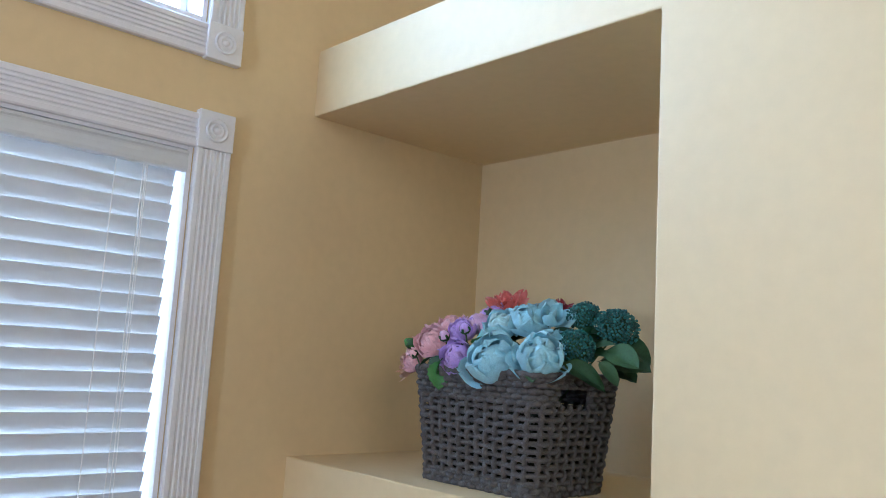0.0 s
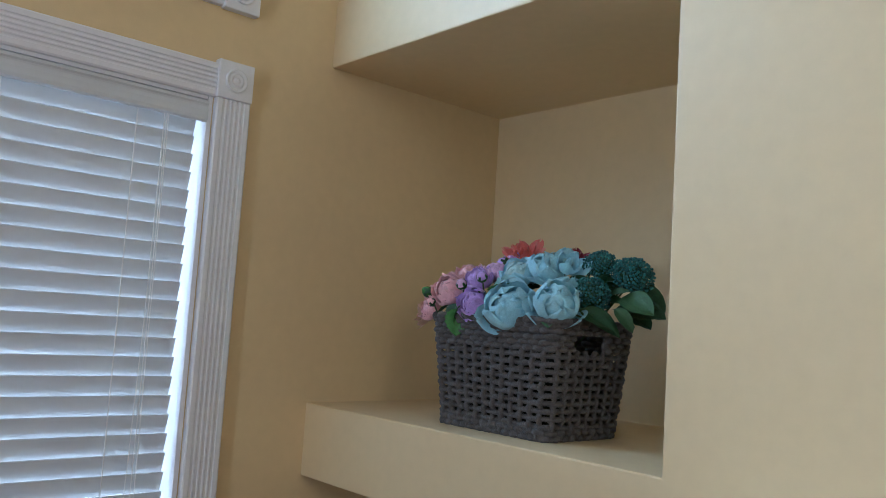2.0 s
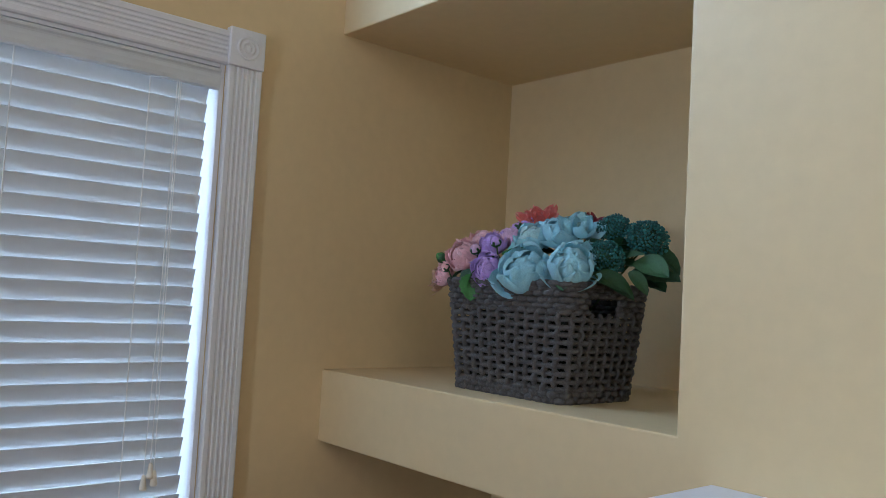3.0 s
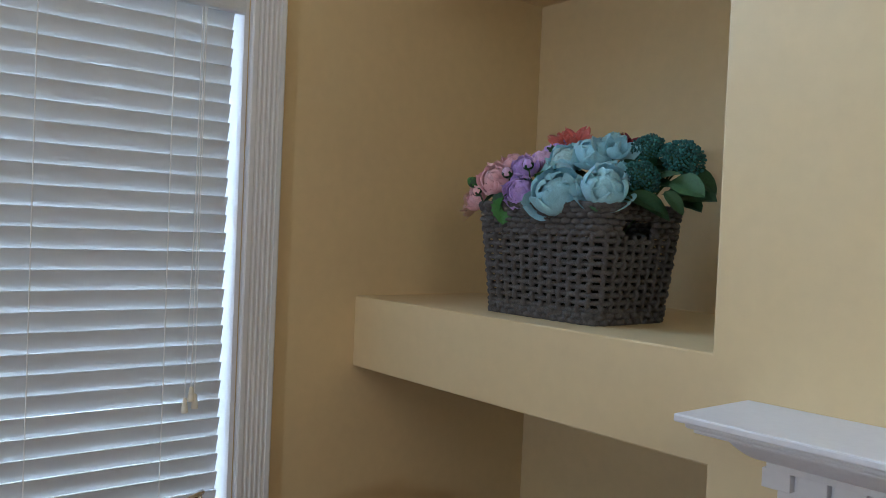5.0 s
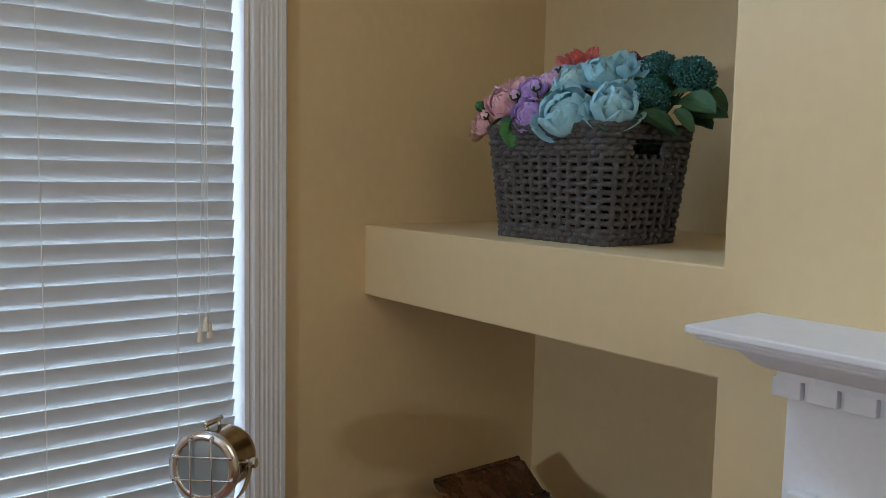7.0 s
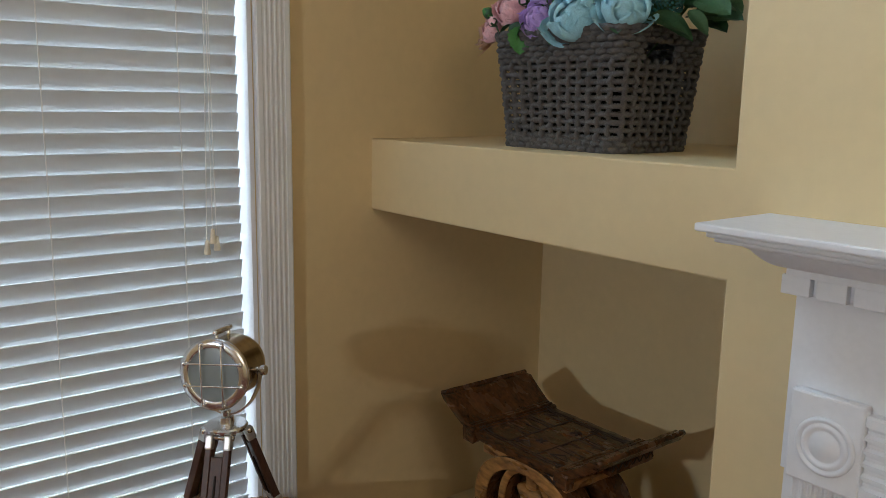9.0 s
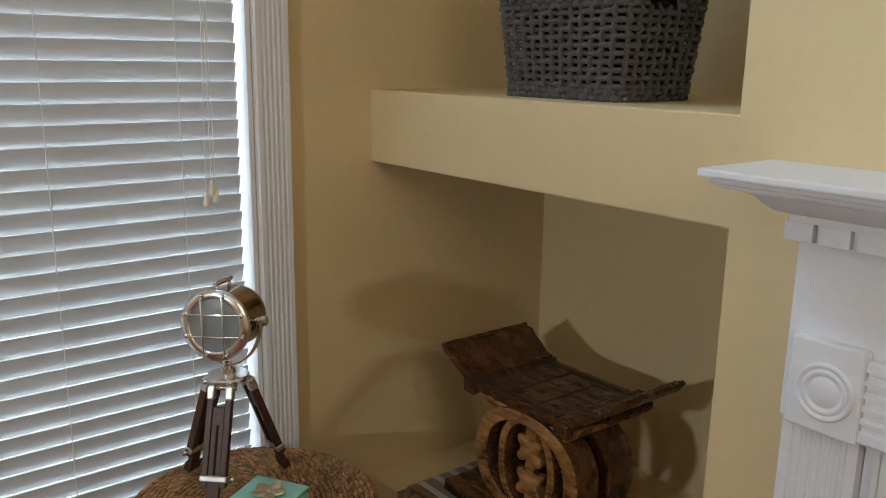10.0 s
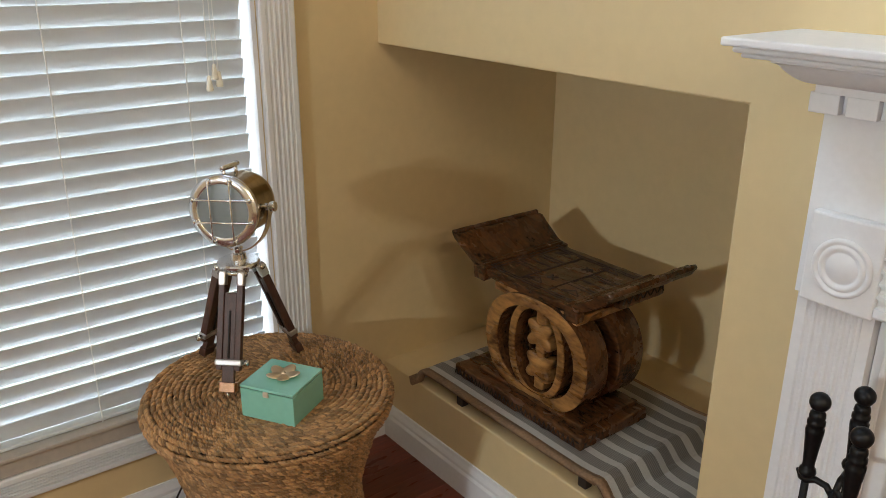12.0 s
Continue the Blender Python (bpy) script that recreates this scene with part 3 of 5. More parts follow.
for fx, fy in FEET:
    d = Vector((fx - LX, fy - LY, 0))
    d.normalize()
    top, foot = Vector((LX, LY, 0.780)) + d * 0.040, Vector((fx, fy, TABLE_Z))
    m = along(foot, top)
    z_axis = (top - foot).normalized()
    across = z_axis.cross(d).normalized()
    deep = across.cross(z_axis).normalized()
    M = Matrix((across, deep, z_axis)).transposed().to_4x4()
    M.translation = foot
    L = (top - foot).length

    def leg_box(name, x0, x1, y0, y1, z0, z1, mat, bevel=0.0015, parent=lamp, label=""):
        return part(name, box(x0, x1, y0, y1, z0, z1, bevel, None, M), mat, parent, label)

    leg = leg_box("leg", -0.0134, 0.0134, -0.0065, 0.0060, 0.030, L - 0.045, ROSEWOOD)
    for s in (-1, 1):
        leg_box("leg_rail", s * 0.0205 - 0.0068, s * 0.0205 + 0.0068, -0.0085, 0.0085, 0.062, L - 0.028, ROSEWOOD, parent=leg)
    for y in (-0.0066, 0.0061):
        part("leg_slot", tube([M @ Vector((0, y, 0.088)), M @ Vector((0, y, 0.192))], 0.0028, 8), SLOT, leg, "dark groove")
    leg_box("leg_band", -0.030, 0.030, -0.0105, 0.0105, 0.072, 0.086, BRUSHED, 0.003, parent=leg, label="polished metal band")
    # the two back ferrules take rosewood for the dark reflection in their metal
    leg_box("foot_ferrule", -0.0175, 0.0175, -0.009, 0.009, 0.014, 0.036, COPPER if fx > 0.3 else ROSEWOOD, parent=leg, label="copper ferrule" if fx > 0.3 else "metal ferrule, its dark reflection painted as rosewood")
    part("foot_spike", lathe([(0.002, 0.0), (0.0035, 0.004), (0.0045, 0.015), (0, 0.015)], 10, M), CHROME, leg, smooth=True)
    for s in (-1, 1):
        leg_box("top_ferrule", s * 0.0205 - 0.0085, s * 0.0205 + 0.0085, -0.0105, 0.0105, L - 0.030, L + 0.002, BRUSHED, 0.004, parent=leg, label="polished metal cap")
    pin = M @ Vector((-0.032, 0, L - 0.004)), M @ Vector((0.032, 0, L - 0.004))
    part("hinge_pin", tube(pin, 0.0055, 10), CHROME, leg, smooth=True)
    k0 = M @ Vector((0.028, 0, 0.079)), M @ Vector((0.044, 0, 0.079))
    part("clamp_screw", tube([k0[0], k0[0].lerp(k0[1], 0.4), k0[0].lerp(k0[1], 0.45), k0[1]], [0.003, 0.003, 0.007, 0.007], 10), CHROME, leg, smooth=True)

part("power_cord", tube([(0.150, -0.604, TABLE_Z + 0.010), (0.120, -0.575, TABLE_Z + 0.004), (0.088, -0.545, TABLE_Z + 0.003), (0.074, -0.535, TABLE_Z - 0.03), (0.070, -0.54, 0.42), (0.055, -0.54, 0.27), (0.040, -0.640, 0.16), (0.034, -0.685, 0.08), (0.036, -0.70, 0.02), (0.06, -0.72, 0.004)], 0.0028, 8), material("black_cord_rubber", (0.012, 0.012, 0.012), 0.5), lamp, "thin black power cord", smooth=True)

# ---------------------------------------------------------------- mint box
MINT = material("mint_lacquer", (0.28, 0.62, 0.51), 0.06, vary=0.05, scale=10, bump=0.02, coat=0.6)
GOLD = material("pale_gold_metal", (0.88, 0.70, 0.46), 0.30, 1.0, vary=0.1, bump=0.05)
PEARL = material("pale_pearl_metal", (0.74, 0.66, 0.54), 0.3, 0.3, vary=0.1, bump=0.03)
SEAM = material("dark_seam", (0.01, 0.02, 0.018), 0.8)
BX = Matrix.Translation((0.468, -0.567, TABLE_Z)) @ Matrix.Rotation(math.atan2(0.066, 0.109), 4, "Z")
jewel_box = empty("trinket_box", 0.468, -0.567, TABLE_Z, "shiny mint-green lacquered square trinket box with gold flower", "box")
part("box_body", box(-0.063, 0.063, -0.061, 0.061, 0.0, 0.0655, 0.0012, None, BX), MINT, jewel_box)
part("box_liner", box(-0.060, 0.060, -0.058, 0.058, 0.0657, 0.0680, 0.0, None, BX), SEAM, jewel_box, "dark seam under the lid")
lid = part("box_lid", box(-0.0635, 0.0635, -0.0615, 0.0615, 0.0682, 0.074, 0.0012, None, BX), MINT, jewel_box)
part("clasp", box(-0.0065, 0.0065, -0.0655, -0.0612, 0.057, 0.0695, 0.0018, None, BX), PEARL, jewel_box, "small pale metal clasp")
for k in range(5):
    a = radians(72 * k + 12)
    bm = bmesh.new()
    bmesh.ops.create_uvsphere(bm, u_segments=12, v_segments=8, radius=1)
    for v in bm.verts:
        v.co = Vector((v.co.x * 0.0185, v.co.y * 0.0140, v.co.z * 0.003 + 0.004 * (v.co.x * 0.8) ** 2 * 1.2))
    bmesh.ops.transform(bm, matrix=BX @ Matrix.Translation((0.002, 0.004, 0.0775)) @ Matrix.Rotation(a, 4, "Z") @ Matrix.Translation((0.019, 0, 0.001)) @ Matrix.Rotation(radians(-6), 4, "Y"), verts=bm.verts)
    part("gold_petal", bm, GOLD, lid, "gold flower petal", smooth=True)
part("gold_centre", lathe([(0.0055, 0.074), (0.0055, 0.080), (0.003, 0.084), (0, 0.0845)], 14, BX @ Matrix.Translation((0.002, 0.004, 0))), GOLD, lid, "gold flower centre", smooth=True)

# ---------------------------------------------------------------- low bench with striped runner, in the lower niche
OAK = material("weathered_brown_wood", (0.27, 0.155, 0.075), 0.6, vary=0.45, scale=5, fine=45, stretch=(1, 8, 8), bump=0.25, bump_scale=70)
CHAR = material("blackened_wood", (0.035, 0.022, 0.015), 0.6, vary=0.3)
bench = empty("low_bench", 0.52, 0.2, LEDGE, "low weathered wooden bench under a striped runner", "bench")
BT = 0.294
part("bench_top", box(0.192, 0.846, 0.014, 0.41, BT - 0.016, BT, 0.003), OAK, bench)
for x in (0.345, 0.805):
    for y in (0.028, 0.37):
        part("bench_foot", box(x - 0.013, x + 0.013, y - 0.012, y + 0.012, LEDGE, BT - 0.0165, 0.003), CHAR, bench, "dark short foot")
GREY = material("grey_woven_cotton", (0.19, 0.172, 0.147), 0.9, vary=0.15, scale=20, fine=300, bump=0.4, bump_scale=700, sheen=0.2)
PALE = material("pale_woven_cotton", (0.46, 0.425, 0.37), 0.9, vary=0.1, scale=20, fine=300, bump=0.4, bump_scale=700, sheen=0.2)


def pin_lines(m, dark, pale, period):
    """Fine woven lines along the runner, a few to each grey band."""
    n, l = m.node_tree.nodes, m.node_tree.links
    tc, sep, mul, sine, edge, mix = (n.new("ShaderNode" + k) for k in ("TexCoord", "SeparateXYZ", "Math", "Math", "MapRange", "Mix"))
    l.new(tc.outputs["Object"], sep.inputs[0])
    mul.operation, sine.operation, mix.data_type = "MULTIPLY", "SINE", "RGBA"
    mul.inputs[1].default_value = 2 * math.pi / period
    l.new(sep.outputs["Y"], mul.inputs[0])
    l.new(mul.outputs[0], sine.inputs[0])
    edge.inputs[1].default_value, edge.inputs[2].default_value = -0.25, 0.75
    l.new(sine.outputs[0], edge.inputs[0])
    l.new(edge.outputs[0], mix.inputs[0])
    mix.inputs[6].default_value, mix.inputs[7].default_value = (*dark, 1), (*pale, 1)
    l.new(mix.outputs[2], n["Principled BSDF"].inputs["Base Color"])


pin_lines(GREY, (0.145, 0.128, 0.108), (0.215, 0.192, 0.162), 0.0054)


def runner_height(x):
    """Lies on the bench, falls over its end in a soft fold and runs on over the ledge."""
    def step(a, b):
        f = min(1, max(0, (x - a) / (b - a)))
        return f * f * (3 - 2 * f)
    return BT + 0.0015 - (BT - LEDGE - 0.004) * step(0.848, 0.90) + 0.007 * math.exp(-((x - 0.97) / 0.03) ** 2)


runner = empty("striped_runner", 0.6, 0.22, BT, "grey and white striped cotton runner draped over the low bench", "runner")
n_stripes = 15
Y0, Y1 = 0.026, 0.44
cuts = [Y0]
for k in range(n_stripes):
    cuts += [cuts[-1] + (Y1 - Y0) / n_stripes * (1.26 if k % 2 else 0.78)]


def runner_row(y):
    """Points along the runner at one depth, each with the way its upper side faces."""
    row = []
    tuck = 0.003 * noise.noise(Vector((y * 30, 0, 2)))
    drop = BT - LEDGE
    for x, f, nx, nz in ((0.150, 0.30, -0.5, 0.8), (0.158, 0.12, -0.3, 0.9), (0.168, 0.09, -0.4, 0.9), (0.176, 0.22, -0.9, 0.3), (0.178, 0.55, -1, 0), (0.179, 0.82, -1, 0.1), (0.184, 0.97, -0.7, 0.7), (0.194, 1.03, 0, 1)):
        row.append((Vector((x + tuck, y - 0.026 * (1 - min(1, f)) * max(0, 1 - y / 0.09), LEDGE + f * drop)), Vector((nx, 0, nz))))
    for i in range(80):
        x = 0.205 + (1.09 - 0.205) * i / 79
        wob = 0.0022 * noise.noise(Vector((x * 9, y * 7, 1)))
        sway = 0.008 * math.sin((x - 0.8) * 26) * min(1, max(0, (x - 0.76) * 8))
        row.append((Vector((x, y + sway + 0.002 * noise.noise(Vector((x * 5, y, 4))), runner_height(x - 0.006 * math.sin(y * 40)) + (wob + 0.002) * (1 if x > 0.84 else 0.3))), Vector((0, 0, 1))))
    return row


HEM = material("brown_jute_hem", (0.27, 0.165, 0.09), 0.85, vary=0.35, scale=14, fine=160, bump=0.6, bump_scale=380, dist=0.003)


def strip(y0, y1, thick, below=0.0):
    """One woven band of the runner between two depths."""
    bm = bmesh.new()
    a, b = runner_row(y0), runner_row(y1)
    a = [(p - n * below, n) for p, n in a]
    b = [(p - n * below, n) for p, n in b]
    mid = [((p + q) / 2 + n * 0.0001, n) for (p, n), (q, _) in zip(a, b)]
    cols = [[bm.verts.new(p + n * o) for p, n in src] for src, o in ((a, 0), (a, thick), (mid, thick), (b, thick), (b, 0))]
    last = len(a) - 1
    for i in range(last):
        for c in range(5):
            bm.faces.new((cols[c][i], cols[c][i + 1], cols[(c + 1) % 5][i + 1], cols[(c + 1) % 5][i]))
    for i in (0, last):
        bm.faces.new([c[i] for c in cols])
    bmesh.ops.recalc_face_normals(bm, faces=bm.faces)
    return bm


part("front_hem", strip(0.003, Y0, 0.011, 0.008), HEM, runner, "brown woven hem", smooth=True)
part("back_hem", strip(Y1, Y1 + 0.012, 0.008, 0.005), HEM, runner, "brown woven hem", smooth=True)
for j in range(n_stripes):
    part("stripe", strip(cuts[j], cuts[j + 1], 0.0025), GREY if j % 2 else PALE, runner, "grey stripe" if j % 2 else "white stripe")

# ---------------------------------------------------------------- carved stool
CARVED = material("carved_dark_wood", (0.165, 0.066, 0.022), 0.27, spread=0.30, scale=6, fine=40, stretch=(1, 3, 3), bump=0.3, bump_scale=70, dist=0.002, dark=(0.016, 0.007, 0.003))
HONEY = material("honey_carved_wood", (0.46, 0.225, 0.066), 0.28, spread=0.26, scale=9, fine=30, stretch=(1, 1.6, 3), bump=0.4, bump_scale=45, dist=0.0025, dark=(0.075, 0.028, 0.008))


def rough_box(x0, x1, y0, y1, z0, z1, amount, cuts=26, seed=0):
    """A hewn block: softened edges that wander, with a worn, faceted surface."""
    b = box(x0, x1, y0, y1, z0, z1)
    longest = max(x1 - x0, y1 - y0, z1 - z0)
    for axis in range(3):
        span = (x1 - x0, y1 - y0, z1 - z0)[axis]
        n = max(1, int(cuts * span / longest))
        for k in range(1, n):
            at = (x0, y0, z0)[axis] + span * k / n
            co, no = [0, 0, 0], [0, 0, 0]
            co[axis], no[axis] = at, 1
            bmesh.ops.bisect_plane(b, geom=b.verts[:] + b.edges[:] + b.faces[:], plane_co=co, plane_no=no)
    soften(b, min(0.004, 0.2 * min(x1 - x0, y1 - y0, z1 - z0)), 2, 50)
    for v in b.verts:
        n1 = noise.noise_vector(v.co * 38 + Vector((seed, 0, 0)))
        n2 = noise.noise_vector(v.co * 120 + Vector((seed, 3, 0)))
        low = 0.0 if v.co.z < z0 + 0.001 else 1.0
        d = n1 * amount + n2 * amount * 0.5
        v.co += Vector((d.x, d.y, d.z * low))
    return b


SX, SY = 0.485, 0.262
SB = BT + 0.005
stool = empty("carved_stool", SX, SY, SB, "carved dark wooden stool with curved saddle seat and ring supports", "stool")


def seat_z(u):
    """Underside and top of the saddle for u from -1 (one end) to 1."""
    a = abs(u)
    return 0.632 + 0.069 * max(0.0, (a - 0.52) / 0.48) ** 1.35


bm = bmesh.new()
rng = random.Random(8)
grid_t, grid_b = [], []
NU, NV = 61, 25
for i in range(NU):
    u = -1 + 2 * i / (NU - 1)
    t0, b0 = [], []
    for j in range(NV):
        v = -1 + 2 * j / (NV - 1)
        half = 0.152 + 0.010 * max(0, abs(u) - 0.5) * 2
        wob = 0.0022 * noise.noise(Vector((u * 9, v * 7, 2))) + 0.0012 * noise.noise(Vector((u * 30, v * 22, 5)))
        t0.append(bm.verts.new((SX + u * 0.268 + (0.020 if u > 0 else -0.020) * (abs(u) > 0.99), SY + v * half + 0.003 * noise.noise(Vector((u * 8, v, 9))) * abs(v) ** 4, seat_z(min(0.966, abs(u))) * 1.0 + 0.006 * min(1, abs(u) / 0.966) ** 6 + wob)))
        b0.append(bm.verts.new((SX + u * 0.280, SY + v * (half - 0.004), seat_z(u) - (0.026 - 0.008 * abs(u)) + wob)))
    grid_t.append(t0)
    grid_b.append(b0)
for i in range(NU - 1):
    for j in range(NV - 1):
        bm.faces.new((grid_t[i][j], grid_t[i + 1][j], grid_t[i + 1][j + 1], grid_t[i][j + 1]))
        bm.faces.new((grid_b[i][j], grid_b[i][j + 1], grid_b[i + 1][j + 1], grid_b[i + 1][j]))
    for j in (0, NV - 1):
        bm.faces.new((grid_t[i][j], grid_t[i + 1][j], grid_b[i + 1][j], grid_b[i][j]))
for i in (0, NU - 1):
    for j in range(NV - 1):
        bm.faces.new((grid_t[i][j], grid_t[i][j + 1], grid_b[i][j + 1], grid_b[i][j]))
bmesh.ops.recalc_face_normals(bm, faces=bm.faces)
soften(bm, 0.003, 2, 50)
seat = part("seat", bm, CARVED, stool, smooth=True)
seat.data.set_sharp_from_angle(angle=radians(40))
CUT = material("dark_carved_line", (0.022, 0.011, 0.006), 0.7, vary=0.2)


def carve(points, w=0.0022):
    """An incised line on the seat, as a thin dark inlay."""
    pts = []
    for (x0, y0), (x1, y1) in zip(points, points[1:]):
        for k in range(8):
            f = k / 7
            x, y = x0 + (x1 - x0) * f, y0 + (y1 - y0) * f
            pts.append((SX + x, SY + y, seat_z(x / 0.268) + 0.0004))
    part("carved_line", tube(pts, w, 5), CUT, seat)


for y in (-0.128, -0.118, 0.118, 0.128):
    carve([(-0.17, y), (0.17, y)], 0.0016)
for x in (-0.155, -0.145, 0.145, 0.155):
    carve([(x, -0.14), (x, 0.14)], 0.0018)
for x in (-0.05, 0.05):
    carve([(x, -0.115), (x, 0.115)])
for y in (-0.05, -0.035, 0.0, 0.035, 0.05):
    carve([(-0.14, y), (-0.052, y)], 0.0016)
    carve([(0.052, y), (0.14, y)], 0.0016)
for cx, cy in ((0.02, 0.06), (0.0, -0.05)):
    carve([(cx - 0.011, cy - 0.011), (cx + 0.011, cy + 0.011)], 0.004)
    carve([(cx - 0.011, cy + 0.011), (cx + 0.011, cy - 0.011)], 0.004)
for cx, cy in ((-0.10, 0.09), (0.10, -0.09), (-0.02, -0.10), (0.06, 0.10)):
    carve([(cx - 0.03, cy), (cx, cy + 0.024), (cx + 0.03, cy), (cx - 0.03, cy)], 0.0018)
for k in range(14):
    y = -0.13 + 0.26 * k / 13
    carve([(0.165, y - 0.008), (0.178, y), (0.165, y + 0.008)], 0.0016)
    carve([(-0.165, y - 0.008), (-0.178, y), (-0.165, y + 0.008)], 0.0016)
# raised strips across the seat's shoulders, and tablets under its ends
for s in (-1, 1):
    strip = bmesh.new()
    for j in range(3):
        box(SX + s * (0.150 + 0.011 * j) - 0.0045, SX + s * (0.150 + 0.011 * j) + 0.0045, SY - 0.150, SY + 0.150, seat_z(0.56) - 0.004, seat_z(0.56 + 0.035 * j) + (0.004, 0.008, 0.005)[j], 0.0022, strip)
    part("shoulder_strip", strip, CARVED, seat)
    rail = [(SX + s * 0.283, SY - 0.158 + 0.316 * k / 20, seat_z(0.966) + 0.0075 + 0.0012 * noise.noise(Vector((k * 0.9, s, 0)))) for k in range(21)]
    part("end_rail", tube(rail, [0.0075 + 0.001 * noise.noise(Vector((k * 1.3, 4, s))) for k in range(21)], 8), CARVED, seat, smooth=True)
    for k in range(13):
        y = SY - 0.145 + 0.0242 * k
        part("rail_notch", tube([(SX + s * 0.2765, y - 0.009, seat_z(0.966) + 0.0095), (SX + s * 0.2815, y, seat_z(0.966) + 0.0145), (SX + s * 0.2765, y + 0.009, seat_z(0.966) + 0.0095)], 0.0014, 5), CUT, seat)
    tablet = part("end_tablet", rough_box(SX + s * 0.245 - 0.012, SX + s * 0.245 + 0.012, SY - 0.080, SY + 0.080, 0.640, seat_z(0.88) - 0.014, 0.0015, 20, 5), CARVED, stool)
    for k in range(6):
        y = SY - 0.065 + 0.026 * k
        part("tablet_notch", tube([(SX + s * 0.2575, y - 0.011, 0.652), (SX + s * 0.2575, y, 0.668), (SX + s * 0.2575, y + 0.011, 0.652)], 0.0022, 5), CUT, tablet)
    for v in (-1, 1):
        part("corner_peg", rough_box(SX + s * 0.170 - 0.022, SX + s * 0.170 + 0.022, SY + v * 0.146 - 0.014, SY + v * 0.146 + 0.014, 0.598, 0.640, 0.003, 8, v), CARVED, stool)


def oval_ring(cx, cz, a, b, thick, y0, y1, parent, mat, side, name):
    """A carved hoop standing upright: outer half-axes a, b. side paints shade on all faces but the front."""
    bm = bmesh.new()
    n = 56
    rows = []
    for k in range(n):
        t = 2 * math.pi * k / n
        ca, sa = math.cos(t), math.sin(t)
        p = 2.3
        ex = math.copysign(abs(ca) ** (2 / p), ca)
        ez = math.copysign(abs(sa) ** (2 / p), sa)
        jit = 1 + 0.014 * noise.noise(Vector((ca * 2, sa * 2, cx * 9)))
        tk = thick * (1 + 0.25 * abs(ca))
        rows.append([bm.verts.new((cx + ex * (a - d) * jit, y, cz + ez * (b - d * 0.8) * jit)) for d, y in ((0, y0), (0, y1), (tk, y1), (tk, y0))])
    for k in range(n):
        p, q = rows[k], rows[(k + 1) % n]
        for j in range(4):
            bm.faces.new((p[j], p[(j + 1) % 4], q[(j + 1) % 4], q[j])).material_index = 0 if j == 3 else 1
    bmesh.ops.recalc_face_normals(bm, faces=bm.faces)
    soften(bm, 0.004, 2, 40)
    ob = part(name, bm, mat, parent, smooth=True)
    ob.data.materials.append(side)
    ob.data.set_sharp_from_angle(angle=radians(40))
    return ob


RZ, RB = 0.472, 0.146
base = part("stool_base", rough_box(SX - 0.222, SX + 0.265, SY - 0.197, SY + 0.050, SB, SB + 0.034, 0.0032, 44, 3), CARVED, stool, smooth=True)
for k in range(28):
    x = SX - 0.212 + 0.0168 * k
    part("edge_notch", tube([(x - 0.006, SY - 0.1985, SB + 0.006), (x, SY - 0.1990, SB + 0.024), (x + 0.006, SY - 0.1985, SB + 0.006)], 0.0017, 5), CUT, base)
# the dark wood on the hoops' flanks and insides is shade put into colour
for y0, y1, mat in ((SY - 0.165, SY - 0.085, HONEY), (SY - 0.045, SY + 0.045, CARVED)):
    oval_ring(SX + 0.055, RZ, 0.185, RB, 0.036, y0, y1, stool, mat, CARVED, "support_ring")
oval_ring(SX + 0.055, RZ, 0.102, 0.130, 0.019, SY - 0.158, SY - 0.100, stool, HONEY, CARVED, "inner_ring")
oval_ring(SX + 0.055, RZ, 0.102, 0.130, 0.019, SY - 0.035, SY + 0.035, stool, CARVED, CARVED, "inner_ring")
# carved knots, four-lobed, one over the other in the middle of the rings


def lobed_block(cx, cz, rx, rz, y0, y1, turn):
    bm = bmesh.new()
    n = 40
    front, back = [], []
    for k in range(n):
        t = 2 * math.pi * k / n
        r = 1 + 0.30 * math.cos(4 * t + turn) + 0.05 * noise.noise(Vector((math.cos(t), math.sin(t), cz * 20)))
        x, z = cx + rx * r * math.cos(t), cz + rz * r * math.sin(t)
        front.append(bm.verts.new((x, y0, z)))
        back.append(bm.verts.new((x, y1, z)))
    mid = bm.verts.new((cx, y0 - 0.007, cz))
    for k in range(n):
        k2 = (k + 1) % n
        bm.faces.new((front[k], front[k2], back[k2], back[k]))
        bm.faces.new((mid, front[k2], front[k]))
    bm.faces.new(back)
    bmesh.ops.recalc_face_normals(bm, faces=bm.faces)
    soften(bm, 0.004, 2, 50)
    return bm


for dz in (-0.050, 0.042):
    part("carved_knot", lobed_block(SX + 0.055, RZ + dz, 0.043, 0.036, SY - 0.146, SY - 0.105, math.pi), HONEY, stool, smooth=True).data.set_sharp_from_angle(angle=radians(45))
for dz in (-0.105, -0.004, 0.100):
    part("column_neck", rough_box(SX + 0.055 - 0.017, SX + 0.055 + 0.017, SY - 0.140, SY - 0.105, RZ + dz - 0.030, RZ + dz + 0.030, 0.002, 10, dz), HONEY, stool, smooth=True)
part("column_core", box(SX + 0.043, SX + 0.067, SY - 0.104, SY - 0.02, RZ - 0.135, RZ + 0.135, 0.005), CARVED, stool)
part("base_step", rough_box(SX - 0.150, SX + 0.238, SY - 0.168, SY + 0.040, SB + 0.0335, SB + 0.046, 0.0028, 36, 12), CARVED, base, smooth=True)
part("support_crown", rough_box(SX - 0.115, SX + 0.185, SY - 0.1505, SY + 0.06, 0.588, 0.611, 0.002, 30, 7), HONEY, stool)

